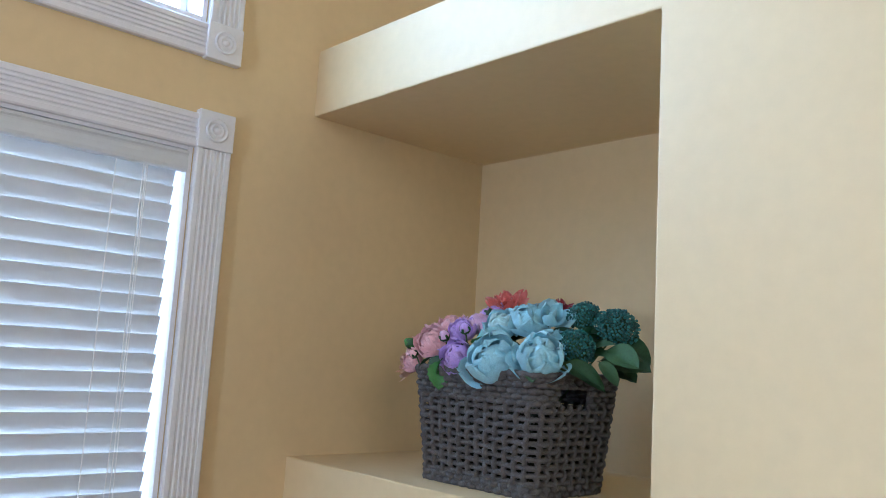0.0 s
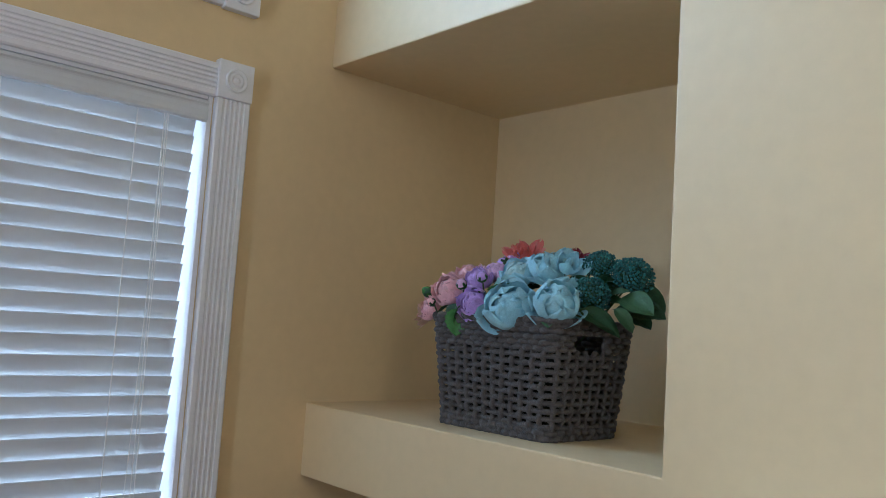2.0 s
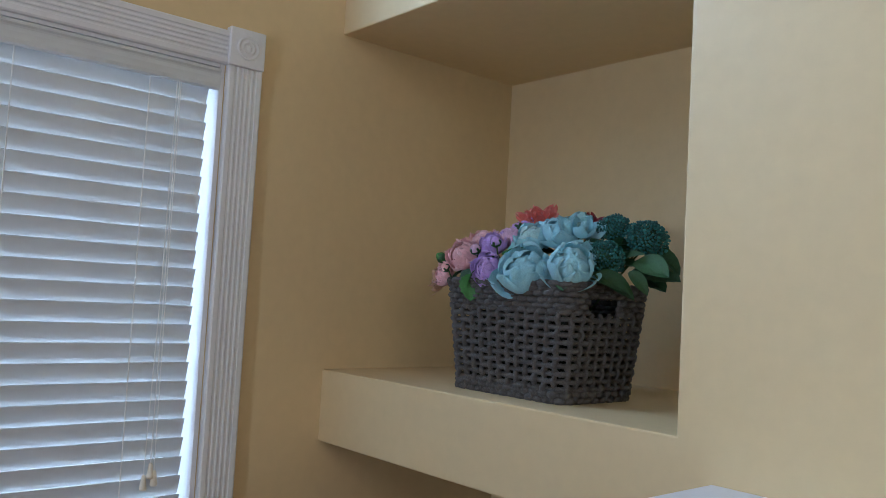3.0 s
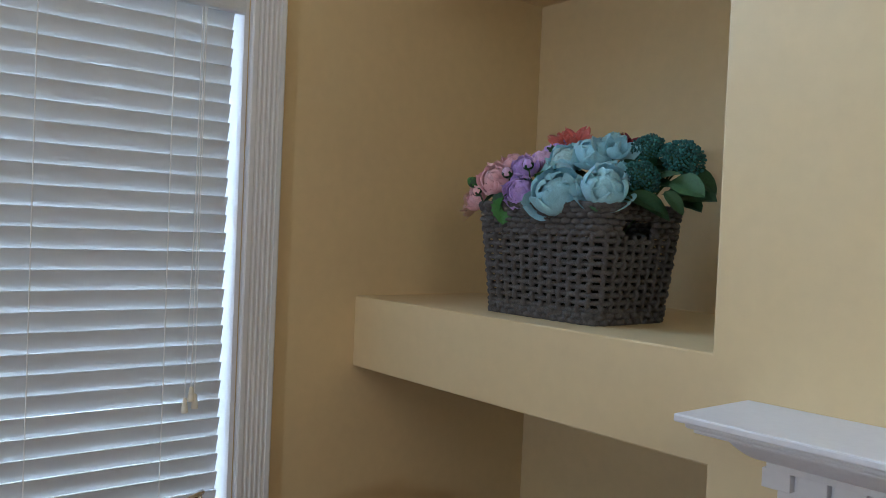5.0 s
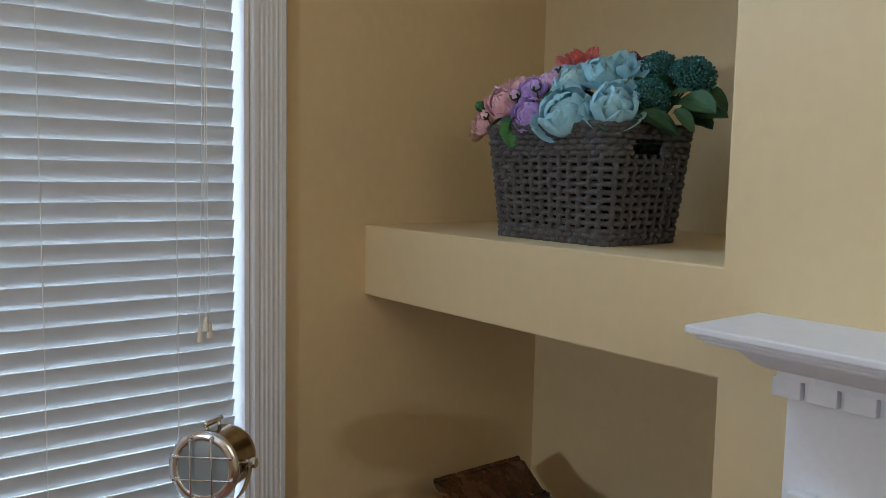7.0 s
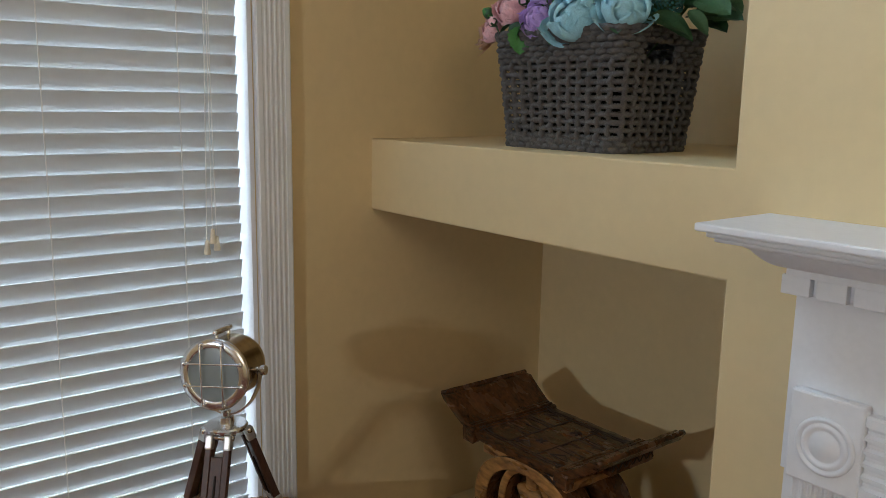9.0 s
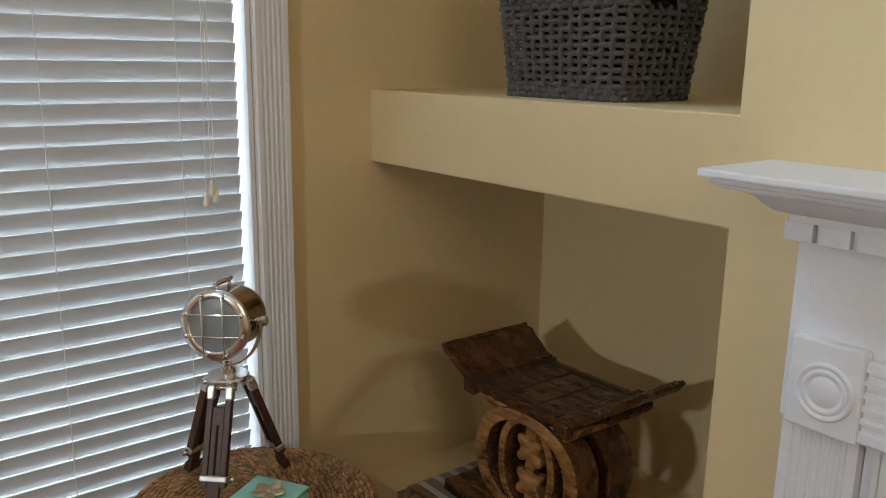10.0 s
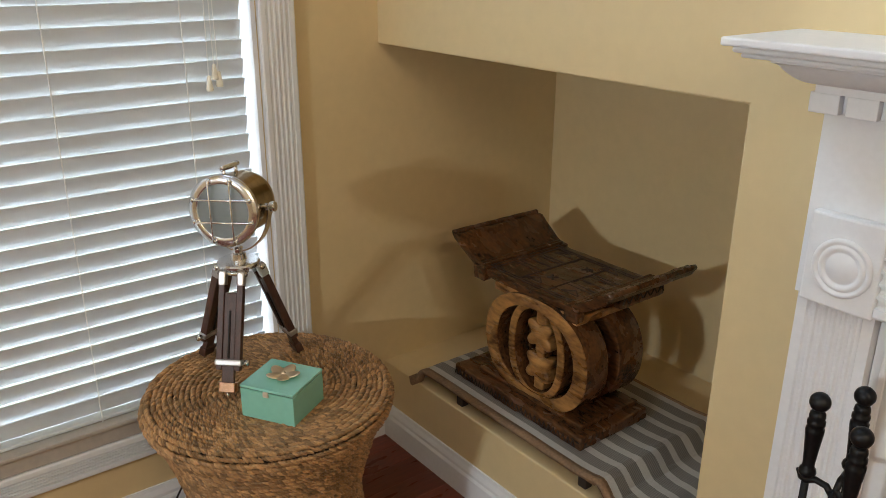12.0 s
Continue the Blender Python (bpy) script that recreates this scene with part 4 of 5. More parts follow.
# ---------------------------------------------------------------- fireplace tools
tools = empty("fireplace_tool_set", 1.475, -0.25, 0, "black iron fireplace tool stand with ball-topped handles", "fireplace tools")
part("tool_base", lathe([(0.10, 0), (0.10, 0.010), (0.085, 0.018), (0.02, 0.026), (0.0, 0.026)], 28, Matrix.Translation((1.475, -0.25, 0))), IRON, tools, smooth=True)
part("centre_post", tube([(1.475, -0.25, 0.02), (1.475, -0.25, 0.76)], 0.007, 10), IRON, tools, smooth=True)
HANDLE = [(0.005, 0.0), (0.0105, 0.001), (0.0118, 0.006), (0.0105, 0.011), (0.0080, 0.014), (0.0078, 0.020), (0.0098, 0.045), (0.0120, 0.068), (0.0122, 0.074), (0.0100, 0.077), (0.0118, 0.081), (0.0118, 0.086), (0.0096, 0.089), (0.0108, 0.093), (0.0100, 0.098), (0.0072, 0.102)]
BALL = [(0.0138 * math.sin(math.pi * k / 14), 0.1145 - 0.0138 * math.cos(math.pi * k / 14)) for k in range(2, 15)]
for (x, y, z), tip in (((1.434, -0.25, 0.765), "hook"), ((1.468, -0.20, 0.772), "shovel"), ((1.514, -0.30, 0.772), "brush")):
    tool = part("tool_shaft", tube([(x, y, 0.09), (x, y, z)], 0.0055, 8), IRON, tools, smooth=True)
    part("tool_handle", lathe(HANDLE + BALL, 24, Matrix.Translation((x, y, z))), IRON, tool, smooth=True)
    if tip == "shovel":
        part("tool_head", box(x - 0.045, x + 0.045, y - 0.004, y + 0.004, 0.03, 0.12, 0.004), IRON, tool)
    elif tip == "brush":
        part("tool_head", lathe([(0.012, 0.14), (0.03, 0.10), (0.035, 0.03), (0, 0.03)], 16, Matrix.Translation((x, y, 0))), IRON, tool)
    else:
        part("tool_head", tube([(x, y, 0.09), (x, y, 0.05), (x + 0.02, y, 0.04)], 0.005, 8), IRON, tool)
    hx, hy = 1.475, -0.25
    part("hanger_arm", tube([(hx, hy, z - 0.016), (hx + (x - hx) * 0.3, hy + (y - hy) * 0.3, z - 0.002), (hx + (x - hx) * 0.65, hy + (y - hy) * 0.65, z - 0.001), (x, y, z - 0.006), (x + (x - hx) * 0.18, y + (y - hy) * 0.18, z - 0.006), (x + (x - hx) * 0.32, y + (y - hy) * 0.32, z + 0.004)], [0.0045, 0.0048, 0.0048, 0.0075, 0.0050, 0.0035], 8), IRON, tools, smooth=True)

# ---------------------------------------------------------------- woven basket
ROPE = material("charcoal_paper_rope", (0.104, 0.092, 0.084), 0.85, vary=0.45, scale=60, fine=420, bump=1.0, bump_scale=520, dist=0.0025, sheen=0.1)
SHADE_FILL = material("dark_shade_filler", (0.012, 0.016, 0.010), 0.95)
BZ, BH = SHELF_TOP, 0.262
basket = empty("woven_basket", 0.6, 0.215, BZ, "charcoal woven paper-rope basket with cut-out handle on the shelf", "basket")


def basket_outline(h):
    """Half-length, half-width and corner radius of the basket at height share h."""
    f = h ** 0.9
    return 0.166 + 0.030 * f, 0.121 + 0.022 * f, 0.026 + 0.006 * f


def basket_point(s, h):
    """A point on the rounded rectangle: s from 0 to 1 round it, from the middle of the front; with the outward direction."""
    a, b, r = basket_outline(h)
    straight = [(2 * (a - r)), (2 * (b - r))]
    arc = math.pi * r / 2
    total = 2 * (straight[0] + straight[1] + 2 * arc)
    d = (s % 1.0) * total
    # starts at the front face's middle and runs towards +x
    legs = [("x+", straight[0] / 2), ("c", arc), ("y+", straight[1]), ("c", arc), ("x-", straight[0]), ("c", arc), ("y-", straight[1]), ("c", arc), ("x+", straight[0] / 2)]
    x, y, ang = 0.0, -b, 0.0
    for kind, ln in legs:
        step = min(d, ln)
        if kind == "c":
            cx, cy = x - r * math.sin(ang), y + r * math.cos(ang)
            t = step / r
            x, y = cx + r * math.sin(ang + t), cy - r * math.cos(ang + t)
            ang += t
        else:
            x, y = x + step * math.cos(ang), y + step * math.sin(ang)
        d -= step
        if d <= 1e-9:
            break
    return Vector((0.600 + x, 0.223 + y, BZ + BH * h)), Vector((math.sin(ang), -math.cos(ang), 0)), total


def rope(points, radius, twist, sides=8, seed=0, closed=False):
    """Twisted two-ply rope along points that lie close together."""
    n = len(points)
    verts, faces = [], []
    side = None
    run = 0.0
    for i, p in enumerate(points):
        a = points[i - 1] if i or closed else p
        b = points[(i + 1) % n] if i < n - 1 or closed else p
        d = (b - a).normalized()
        if side is None:
            side = d.cross(Vector((0, 0, 1)))
            if side.length < 0.1:
                side = d.orthogonal()
            side.normalize()
        side = (side - d * side.dot(d)).normalized()
        up = d.cross(side)
        if i:
            run += (p - points[i - 1]).length
        fat = 1 + 0.16 * noise.noise(p * 70 + Vector((seed, 0, 0)))
        for k in range(sides):
            t = 2 * math.pi * k / sides
            lobe = 0.68 + 0.48 * abs(math.cos(1.5 * t - run * twist)) + 0.16 * noise.noise(Vector((run * 190, t * 1.5, seed)))
            verts.append(p + radius * fat * lobe * (math.cos(t) * side + math.sin(t) * up))
    for i in range(n if closed else n - 1):
        for k in range(sides):
            j = (i + 1) % n
            faces.append((i * sides + k, i * sides + (k + 1) % sides, j * sides + (k + 1) % sides, j * sides + k))
    if not closed:
        faces += [tuple(range(sides))[::-1], tuple(range((n - 1) * sides, n * sides))]
    me = bpy.data.meshes.new("rope")
    me.from_pydata([tuple(v) for v in verts], [], faces)
    return me


COLS = 42
HOLE_LOW, HOLE_TOP = 0.745, 0.885        # handle opening as shares of the height


def hole_span(h):
    """Shares of the way round that the handle opening takes on the +x face."""
    a, b, r = basket_outline(h)
    total = basket_point(0, h)[2]
    mid = ((a - r) + math.pi * r / 2 + (b - r)) / total
    return mid - 0.073 / total, mid + 0.032 / total


def course(h, radius, amp, phase, name, seed, twist=480, out=0.0, beat=1.0):
    total = basket_point(0, h)[2]
    n = int(total / 0.0032)
    lo, hi = hole_span(h)
    runs, cur = [], []
    for i in range(n):
        s = i / n
        if HOLE_LOW < h < HOLE_TOP and lo < s < hi:
            if cur:
                runs.append(cur)
            cur = []
            continue
        p, o, _ = basket_point(s, h + 0.006 * noise.noise(Vector((s * 25, h * 20, 3))))
        cur.append(p + o * (out + amp * math.cos(math.pi * COLS * beat * s + phase)))
    if runs:
        cur = cur + runs[0]
        link_mesh(name, rope(cur, radius, twist, seed=seed), ROPE, basket, smooth=True)
    else:
        link_mesh(name, rope(cur, radius, twist, seed=seed, closed=True), ROPE, basket, smooth=True)


# dense bottom, open lattice, dense braided band, rim
for k, h in enumerate((0.028, 0.078)):
    course(h, 0.0084, 0.0035, k * math.pi, "bottom_course", k, beat=2)
LATTICE = [0.122 + 0.0640 * k for k in range(10)]
for k, h in enumerate(LATTICE):
    course(h, 0.0059, 0.0032, k * math.pi, "weft_cord", 20 + k)
for k, h in enumerate((0.758, 0.803, 0.850, 0.904, 0.946)):
    course(h, 0.0072, 0.0038, k * math.pi, "band_course", 40 + k, 420 if k % 2 else -420, beat=2)
course(0.985, 0.0080, 0.0035, 0, "rim_course", 60, -420, 0.002, beat=2)
for c in range(COLS):
    s = (c + 0.5) / COLS
    pts = []
    for i in range(76):
        h = 0.03 + 0.72 * i / 75
        ph = math.pi * (h - LATTICE[0]) / 0.0640
        p, o, _ = basket_point(s + 0.04 * math.sin(ph * 2 + c) / COLS, h)
        pts.append(p + o * (0.0020 + 0.0032 * math.cos(ph + (c % 2) * math.pi)))
    link_mesh("warp_cord", rope(pts, 0.0058, 520, sides=9, seed=c * 2), ROPE, basket, smooth=True)
# added near-black block: the basket's inner shade, put into its colour
part("floral_foam", box(0.455, 0.755, 0.115, 0.33, BZ + 0.012, BZ + 0.19, 0.02), SHADE_FILL, basket, "added dark block for the shade behind the weave")
part("basket_floor", box(0.45, 0.755, 0.11, 0.335, BZ + 0.001, BZ + 0.010, 0.003), ROPE, basket)

# ---------------------------------------------------------------- silk flowers
def silk(name, color):
    return material(name, color, 0.62, vary=0.22, scale=25, fine=160, bump=0.12, bump_scale=240, piece=0.10, sheen=0.25, through_light=0.22)


BLUE = silk("pale_blue_silk", (0.41, 0.70, 0.77))
AQUA = silk("pale_aqua_silk", (0.50, 0.70, 0.68))
PINK = silk("pink_silk", (1.0, 0.56, 0.58))
PEACH = silk("peach_silk", (0.80, 0.52, 0.36))
LILAC = silk("lilac_silk", (0.66, 0.44, 0.84))
MAUVE = silk("mauve_pink_silk", (0.86, 0.58, 0.78))
CORAL = silk("coral_silk", (0.75, 0.18, 0.14))
CRIMSON = silk("crimson_silk", (0.32, 0.025, 0.04))
TEAL = material("teal_bead_cluster", (0.032, 0.145, 0.125), 0.55, vary=0.25, scale=40, island=0.5)
LEAF = material("dark_green_silk_leaf", (0.028, 0.085, 0.030), 0.5, vary=0.35, scale=18, fine=120, bump=0.25, bump_scale=120, piece=0.3, through_light=0.1)
LEAFL = material("light_green_silk_leaf", (0.052, 0.125, 0.046), 0.55, vary=0.25, scale=18, fine=120, bump=0.25, bump_scale=120, piece=0.15, through_light=0.1)
LEAFB = material("bright_green_silk_leaf", (0.055, 0.20, 0.035), 0.5, vary=0.3, scale=18, fine=120, bump=0.25, piece=0.2, through_light=0.1)
STEM = material("green_stem", (0.06, 0.10, 0.035), 0.6, vary=0.3)


def petal_mesh(length, a0, a1, half, ruffle, seed):
    """A cupped petal of unit flower size: rises from the origin, leaning outwards (+y) by a0 degrees and turning to a1."""
    nl, nw = 12, 9
    verts, faces = [], []
    out, up, prof = 0.02, 0.0, []
    for i in range(nl):
        f = i / (nl - 1)
        ang = radians(a0 + (a1 - a0) * f)
        prof.append((out, up))
        out += math.sin(ang) * length / (nl - 1)
        up += math.cos(ang) * length / (nl - 1)
    for i, (o, u) in enumerate(prof):
        f = i / (nl - 1)
        w = half * (math.sin(math.pi * (0.12 + 0.76 * f)) ** 0.55) * (0.45 + 0.75 * f if f < 0.7 else 0.975 + 0.05 * (1 - f))
        if f > 0.6:
            w *= math.sqrt(1 - 0.93 * ((f - 0.6) / 0.4) ** 2)
        for j in range(nw):
            v = -1 + 2 * j / (nw - 1)
            t = v * w
            rr = max(o, 0.18)
            x = rr * math.sin(t)
            y = o - rr * (1 - math.cos(t))
            wave = 0.65 * ruffle * f ** 2 * noise.noise(Vector((v * 2.3 + seed * 7, f * 2, seed)))
            z = u + wave * 0.9 - 0.05 * f * v * v
            verts.append((x, y + wave, z))
    for i in range(nl - 1):
        for j in range(nw - 1):
            faces.append((i * nw + j, i * nw + j + 1, (i + 1) * nw + j + 1, (i + 1) * nw + j))
    me = bpy.data.meshes.new("petal")
    me.from_pydata(verts, [], faces)
    me.shade_smooth()
    return me


# layers of petals: how many, length, lean at the foot and at the tip, half width in radians, ruffle, lift of the layer
PEONY = [(3, 0.62, 66, -150, 1.7, 0.05, 0.50), (4, 0.84, 76, -146, 1.45, 0.09, 0.38), (5, 1.06, 84, -136, 1.25, 0.13, 0.25), (5, 1.28, 92, -118, 1.12, 0.18, 0.12), (5, 1.46, 98, -92, 1.02, 0.22, 0.03), (5, 1.52, 104, -56, 0.94, 0.30, 0), (3, 1.42, 112, 0, 0.85, 0.36, 0)]
LOOSE = [(3, 0.90, 40, -60, 1.2, 0.2, 0.2), (4, 1.25, 62, -28, 0.95, 0.3, 0.05), (4, 1.45, 84, 20, 0.8, 0.36, 0)]
RANUN = [(2, 0.26, 50, -130, 1.7, 0.03, 0.62), (3, 0.42, 66, -110, 1.35, 0.05, 0.56), (4, 0.60, 74, -100, 1.15, 0.06, 0.47), (5, 0.80, 80, -92, 1.02, 0.08, 0.36), (6, 0.98, 84, -84, 0.92, 0.10, 0.24), (6, 1.14, 88, -72, 0.86, 0.12, 0.13), (7, 1.26, 94, -58, 0.80, 0.15, 0.05), (7, 1.32, 102, -34, 0.74, 0.19, 0)]
OPEN_BLOOM = [(5, 0.55, 40, -10, 0.9, 0.40, 0.12), (6, 0.78, 54, 10, 0.8, 0.50, 0.05), (6, 0.92, 70, 36, 0.75, 0.55, 0)]
MESHES = {}


def petal_set(kind, layers, mat):
    key = (kind, mat.name)
    if key not in MESHES:
        made = []
        for q, (n, ln, a0, a1, half, ruf, lift) in enumerate(layers):
            row = []
            for v in range(2):
                me = petal_mesh(ln, a0, a1, half, ruf, q * 3 + v + 1)
                me.materials.append(mat)
                row.append(me)
            made.append(row)
        MESHES[key] = made
    return MESHES[key]


def flower(name, where, facing, size, kind, layers, mats, label, seed, stem_to=None, squash=1.0):
    """A bloom whose middle is at where; facing is the way its face points."""
    rng = random.Random(seed)
    f = Vector(facing).normalized()
    size = size * 1.16
    root = Vector(where) - f * size * 0.45
    ob = empty(name, *root, label, "flower", group="silk flowers in the basket")
    frame_m = Matrix.Translation(root) @ f.to_track_quat("Z", "Y").to_matrix().to_4x4() @ Matrix.Rotation(rng.uniform(0, 6), 4, "Z") @ Matrix.Diagonal((size, size, size * squash, 1))
    for q, (n, ln, a0, a1, half, ruf, lift) in enumerate(layers):
        mat = mats[0] if q < len(layers) - 2 or len(mats) == 1 else mats[1]
        row = petal_set(kind, layers, mat)[q]
        off = rng.uniform(0, 6.28)
        for k in range(n):
            m = frame_m @ Matrix.Translation((0, 0, lift * rng.uniform(0.85, 1.1))) @ Matrix.Rotation(off + 2 * math.pi * (k + rng.uniform(-0.15, 0.15)) / n, 4, "Z") @ Matrix.Rotation(radians(rng.uniform(-8, 6)), 4, "X") @ Matrix.Diagonal((1, 1, rng.uniform(0.92, 1.06), 1))
            link_mesh("petal", row[k % 2], None, ob, m=m)
    base_p = Vector((min(0.74, max(0.46, root.x)), min(0.32, max(0.12, root.y)), BZ + 0.18))
    part("stem", tube([base_p, base_p.lerp(root, 0.6) + Vector((0, 0, 0.01)), root + f * size * 0.1], 0.0025, 6), STEM, ob, smooth=True)
    return ob


P_LABEL = "pale blue silk peony bloom with cupped petals"
R_LABEL = "pink silk ranunculus with many tight petals"
L_LABEL = "lilac silk ranunculus with tight petals"
flower("peony", (0.656, 0.088, 1.684), (0.28, -0.80, 0.52), 0.066, "peony", PEONY, (BLUE, BLUE), P_LABEL, 1)
flower("peony", (0.771, 0.112, 1.697), (0.62, -0.60, 0.55), 0.057, "peony", PEONY, (BLUE, BLUE), P_LABEL, 2)
flower("peony", (0.600, 0.170, 1.764), (0.1, -0.60, 0.75), 0.047, "peony", PEONY, (AQUA, BLUE), "pale aqua silk peony bloom, half open", 3)
flower("peony", (0.664, 0.195, 1.780), (0.35, -0.50, 0.8), 0.050, "peony", PEONY, (BLUE, BLUE), P_LABEL, 4)
flower("peony", (0.712, 0.210, 1.782), (0.65, -0.3, 0.70), 0.042, "loose", LOOSE, (BLUE, BLUE), "loose pale blue silk peony with spread petals", 5)
flower("ranunculus", (0.425, 0.110, 1.718), (0.15, -0.85, 0.45), 0.050, "ranun", RANUN, (PINK, PINK), R_LABEL, 6)
flower("ranunculus", (0.425, 0.175, 1.758), (0.0, -0.5, 0.8), 0.046, "ranun", RANUN, (PINK, PINK), R_LABEL, 7)
flower("ranunculus", (0.372, 0.100, 1.668), (-0.25, -0.85, 0.20), 0.036, "ranun", RANUN, (PINK, PINK), "small pink silk ranunculus bloom", 8)
flower("ranunculus", (0.538, 0.090, 1.685), (0.20, -0.90, 0.25), 0.048, "ranun", RANUN, (LILAC, LILAC), L_LABEL, 9)
flower("ranunculus", (0.487, 0.150, 1.748), (0.1, -0.6, 0.7), 0.042, "ranun", RANUN, (LILAC, LILAC), L_LABEL, 10)
flower("ranunculus", (0.490, 0.200, 1.768), (0.0, -0.3, 0.95), 0.046, "ranun", RANUN, (MAUVE, MAUVE), "mauve pink silk ranunculus bloom", 11)
flower("ranunculus", (0.535, 0.205, 1.760), (0.1, -0.5, 0.85), 0.042, "ranun", RANUN, (LILAC, MAUVE), L_LABEL, 12)
flower("ranunculus", (0.480, 0.262, 1.800), (-0.2, -0.5, 0.8), 0.034, "ranun", RANUN, (LILAC, LILAC), L_LABEL, 16)
flower("carnation", (0.515, 0.280, 1.828), (0.2, -0.6, 0.8), 0.060, "open", OPEN_BLOOM, (CORAL, CORAL), "coral red silk bloom with ruffled petals", 13)
flower("carnation", (0.680, 0.290, 1.800), (0.5, -0.5, 0.7), 0.046, "open", OPEN_BLOOM, (CRIMSON, CRIMSON), "deep crimson silk bloom", 14)
flower("cosmos", (0.318, 0.125, 1.660), (-0.6, -0.55, 0.2), 0.050, "open", OPEN_BLOOM, (PEACH, PEACH), "faded peach silk bloom", 15)


def leaf_mesh(width, curl, saw, seed):
    """A pointed leaf of unit length along y, folded on its midrib."""
    verts, faces = [], []
    nl, nw = 13, 7
    for i in range(nl):
        f = i / (nl - 1)
        w = width * math.sin(math.pi * f ** 0.9) ** 0.65 * (1 + (saw if i % 2 else 0)) + 0.004
        for j in range(nw):
            v = -1 + 2 * j / (nw - 1)
            z = -curl * f * f + 0.16 * w * abs(v) * 2 - 0.012 * (j == 3) + 0.03 * noise.noise(Vector((v * 2 + seed, f * 4, seed)))
            verts.append((v * w, f, z))
    for i in range(nl - 1):
        for j in range(nw - 1):
            faces.append((i * nw + j, i * nw + j + 1, (i + 1) * nw + j + 1, (i + 1) * nw + j))
    me = bpy.data.meshes.new("leaf")
    me.from_pydata(verts, [], faces)
    me.shade_smooth()
    return me


LEAVES = [leaf_mesh(0.36, 0.20, 0.0, 1), leaf_mesh(0.38, 0.30, 0.04, 2), leaf_mesh(0.27, 0.4, 0.0, 3), leaf_mesh(0.38, 0.2, 0.18, 4)]


def leaf(parent, base_p, tip, shape, mat, roll=0.0):
    d = Vector(tip) - Vector(base_p)
    m = Matrix.Translation(base_p) @ d.to_track_quat("Y", "Z").to_matrix().to_4x4() @ Matrix.Rotation(radians(roll), 4, "Y") @ Matrix.Diagonal((d.length, d.length, d.length, 1))
    me = LEAVES[shape].copy()
    me.materials.clear()
    me.materials.append(mat)
    return link_mesh("leaf", me, None, parent, m=m)


def sedum(where, facing, radius, seed, label):
    rng = random.Random(seed)
    f = Vector(facing).normalized()
    ob = empty("sedum_spray", *(Vector(where) - f * radius), label, "flower", group="silk flowers in the basket")
    q = f.to_track_quat("Z", "Y").to_matrix().to_4x4()
    verts, faces = [], []
    ico = bmesh.new()
    bmesh.ops.create_icosphere(ico, subdivisions=1, radius=1)
    iv = [v.co.copy() for v in ico.verts]
    fi = [[v.index for v in fc.verts] for fc in ico.faces]
    ico.free()
    n = 260
    for k in range(n):
        z = 1 - 1.25 * (k + 0.5) / n
        a = k * 2.39996
        r = math.sqrt(max(0, 1 - z * z))
        rad = radius * (0.90 + 0.16 * noise.noise(Vector((r * math.cos(a) * 3, r * math.sin(a) * 3, z * 3 + seed))) + rng.uniform(-0.10, 0.06))
        c = Matrix.Translation(where) @ q @ Vector((r * math.cos(a) * rad, r * math.sin(a) * rad, (z - 0.25) * rad * 0.85))
        b = radius * rng.uniform(0.060, 0.090)
        faces += [[i + len(verts) for i in t] for t in fi]
        verts += [tuple(c + v * b) for v in iv]
    me = bpy.data.meshes.new("sedum_head")
    me.from_pydata(verts, [], faces)
    tagged(link_mesh("sedum_head", me, TEAL, ob, smooth=True), kind="stuff")
    core = bmesh.new()
    bmesh.ops.create_icosphere(core, subdivisions=2, radius=radius * 0.74)
    bmesh.ops.transform(core, matrix=Matrix.Translation(where) @ q @ Matrix.Translation((0, 0, -0.2 * radius)) @ Matrix.Diagonal((1, 1, 0.8, 1)), verts=core.verts)
    part("cluster_core", core, LEAF, ob, smooth=True)
    root = Vector((0.70, 0.24, BZ + 0.18))
    low = Vector(where) - f * radius * 0.7
    for k in range(5):
        part("stem", tube([root, root.lerp(low, 0.6), low + Vector((rng.uniform(-1, 1), rng.uniform(-1, 1), 0)) * radius * 0.3], 0.0018, 6), STEM, ob, smooth=True)
    return ob


T_LABEL = "teal silk sedum spray of tiny beads"
s1 = sedum((0.750, 0.28, 1.796), (0.25, -0.5, 0.85), 0.043, 1, T_LABEL)
s2 = sedum((0.830, 0.30, 1.774), (0.55, -0.5, 0.70), 0.050, 2, T_LABEL)
s3 = sedum((0.793, 0.20, 1.719), (0.6, -0.7, 0.40), 0.046, 3, T_LABEL)
leaf(s2, (0.838, 0.250, 1.716), (0.922, 0.242, 1.694), 0, LEAFL, 38)
leaf(s2, (0.825, 0.305, 1.738), (0.906, 0.320, 1.712), 1, LEAF, 30)
leaf(s2, (0.820, 0.285, 1.688), (0.914, 0.300, 1.690), 3, LEAF, 35)
leaf(s2, (0.815, 0.270, 1.695), (0.895, 0.285, 1.664), 3, LEAF, 30)
leaf(s3, (0.795, 0.160, 1.682), (0.880, 0.195, 1.656), 2, LEAF, 40)
leaf(s2, (0.85, 0.21, 1.690), (0.898, 0.215, 1.655), 2, LEAFL, 40)
leaf(s3, (0.780, 0.155, 1.675), (0.872, 0.175, 1.672), 2, LEAF, 30)
leaf(s3, (0.70, 0.20, 1.705), (0.770, 0.175, 1.720), 0, LEAF, 15)
leaf(s1, (0.71, 0.24, 1.735), (0.760, 0.225, 1.770), 0, LEAF, -15)
leaf(s1, (0.73, 0.25, 1.735), (0.806, 0.25, 1.752), 1, LEAF, 35)
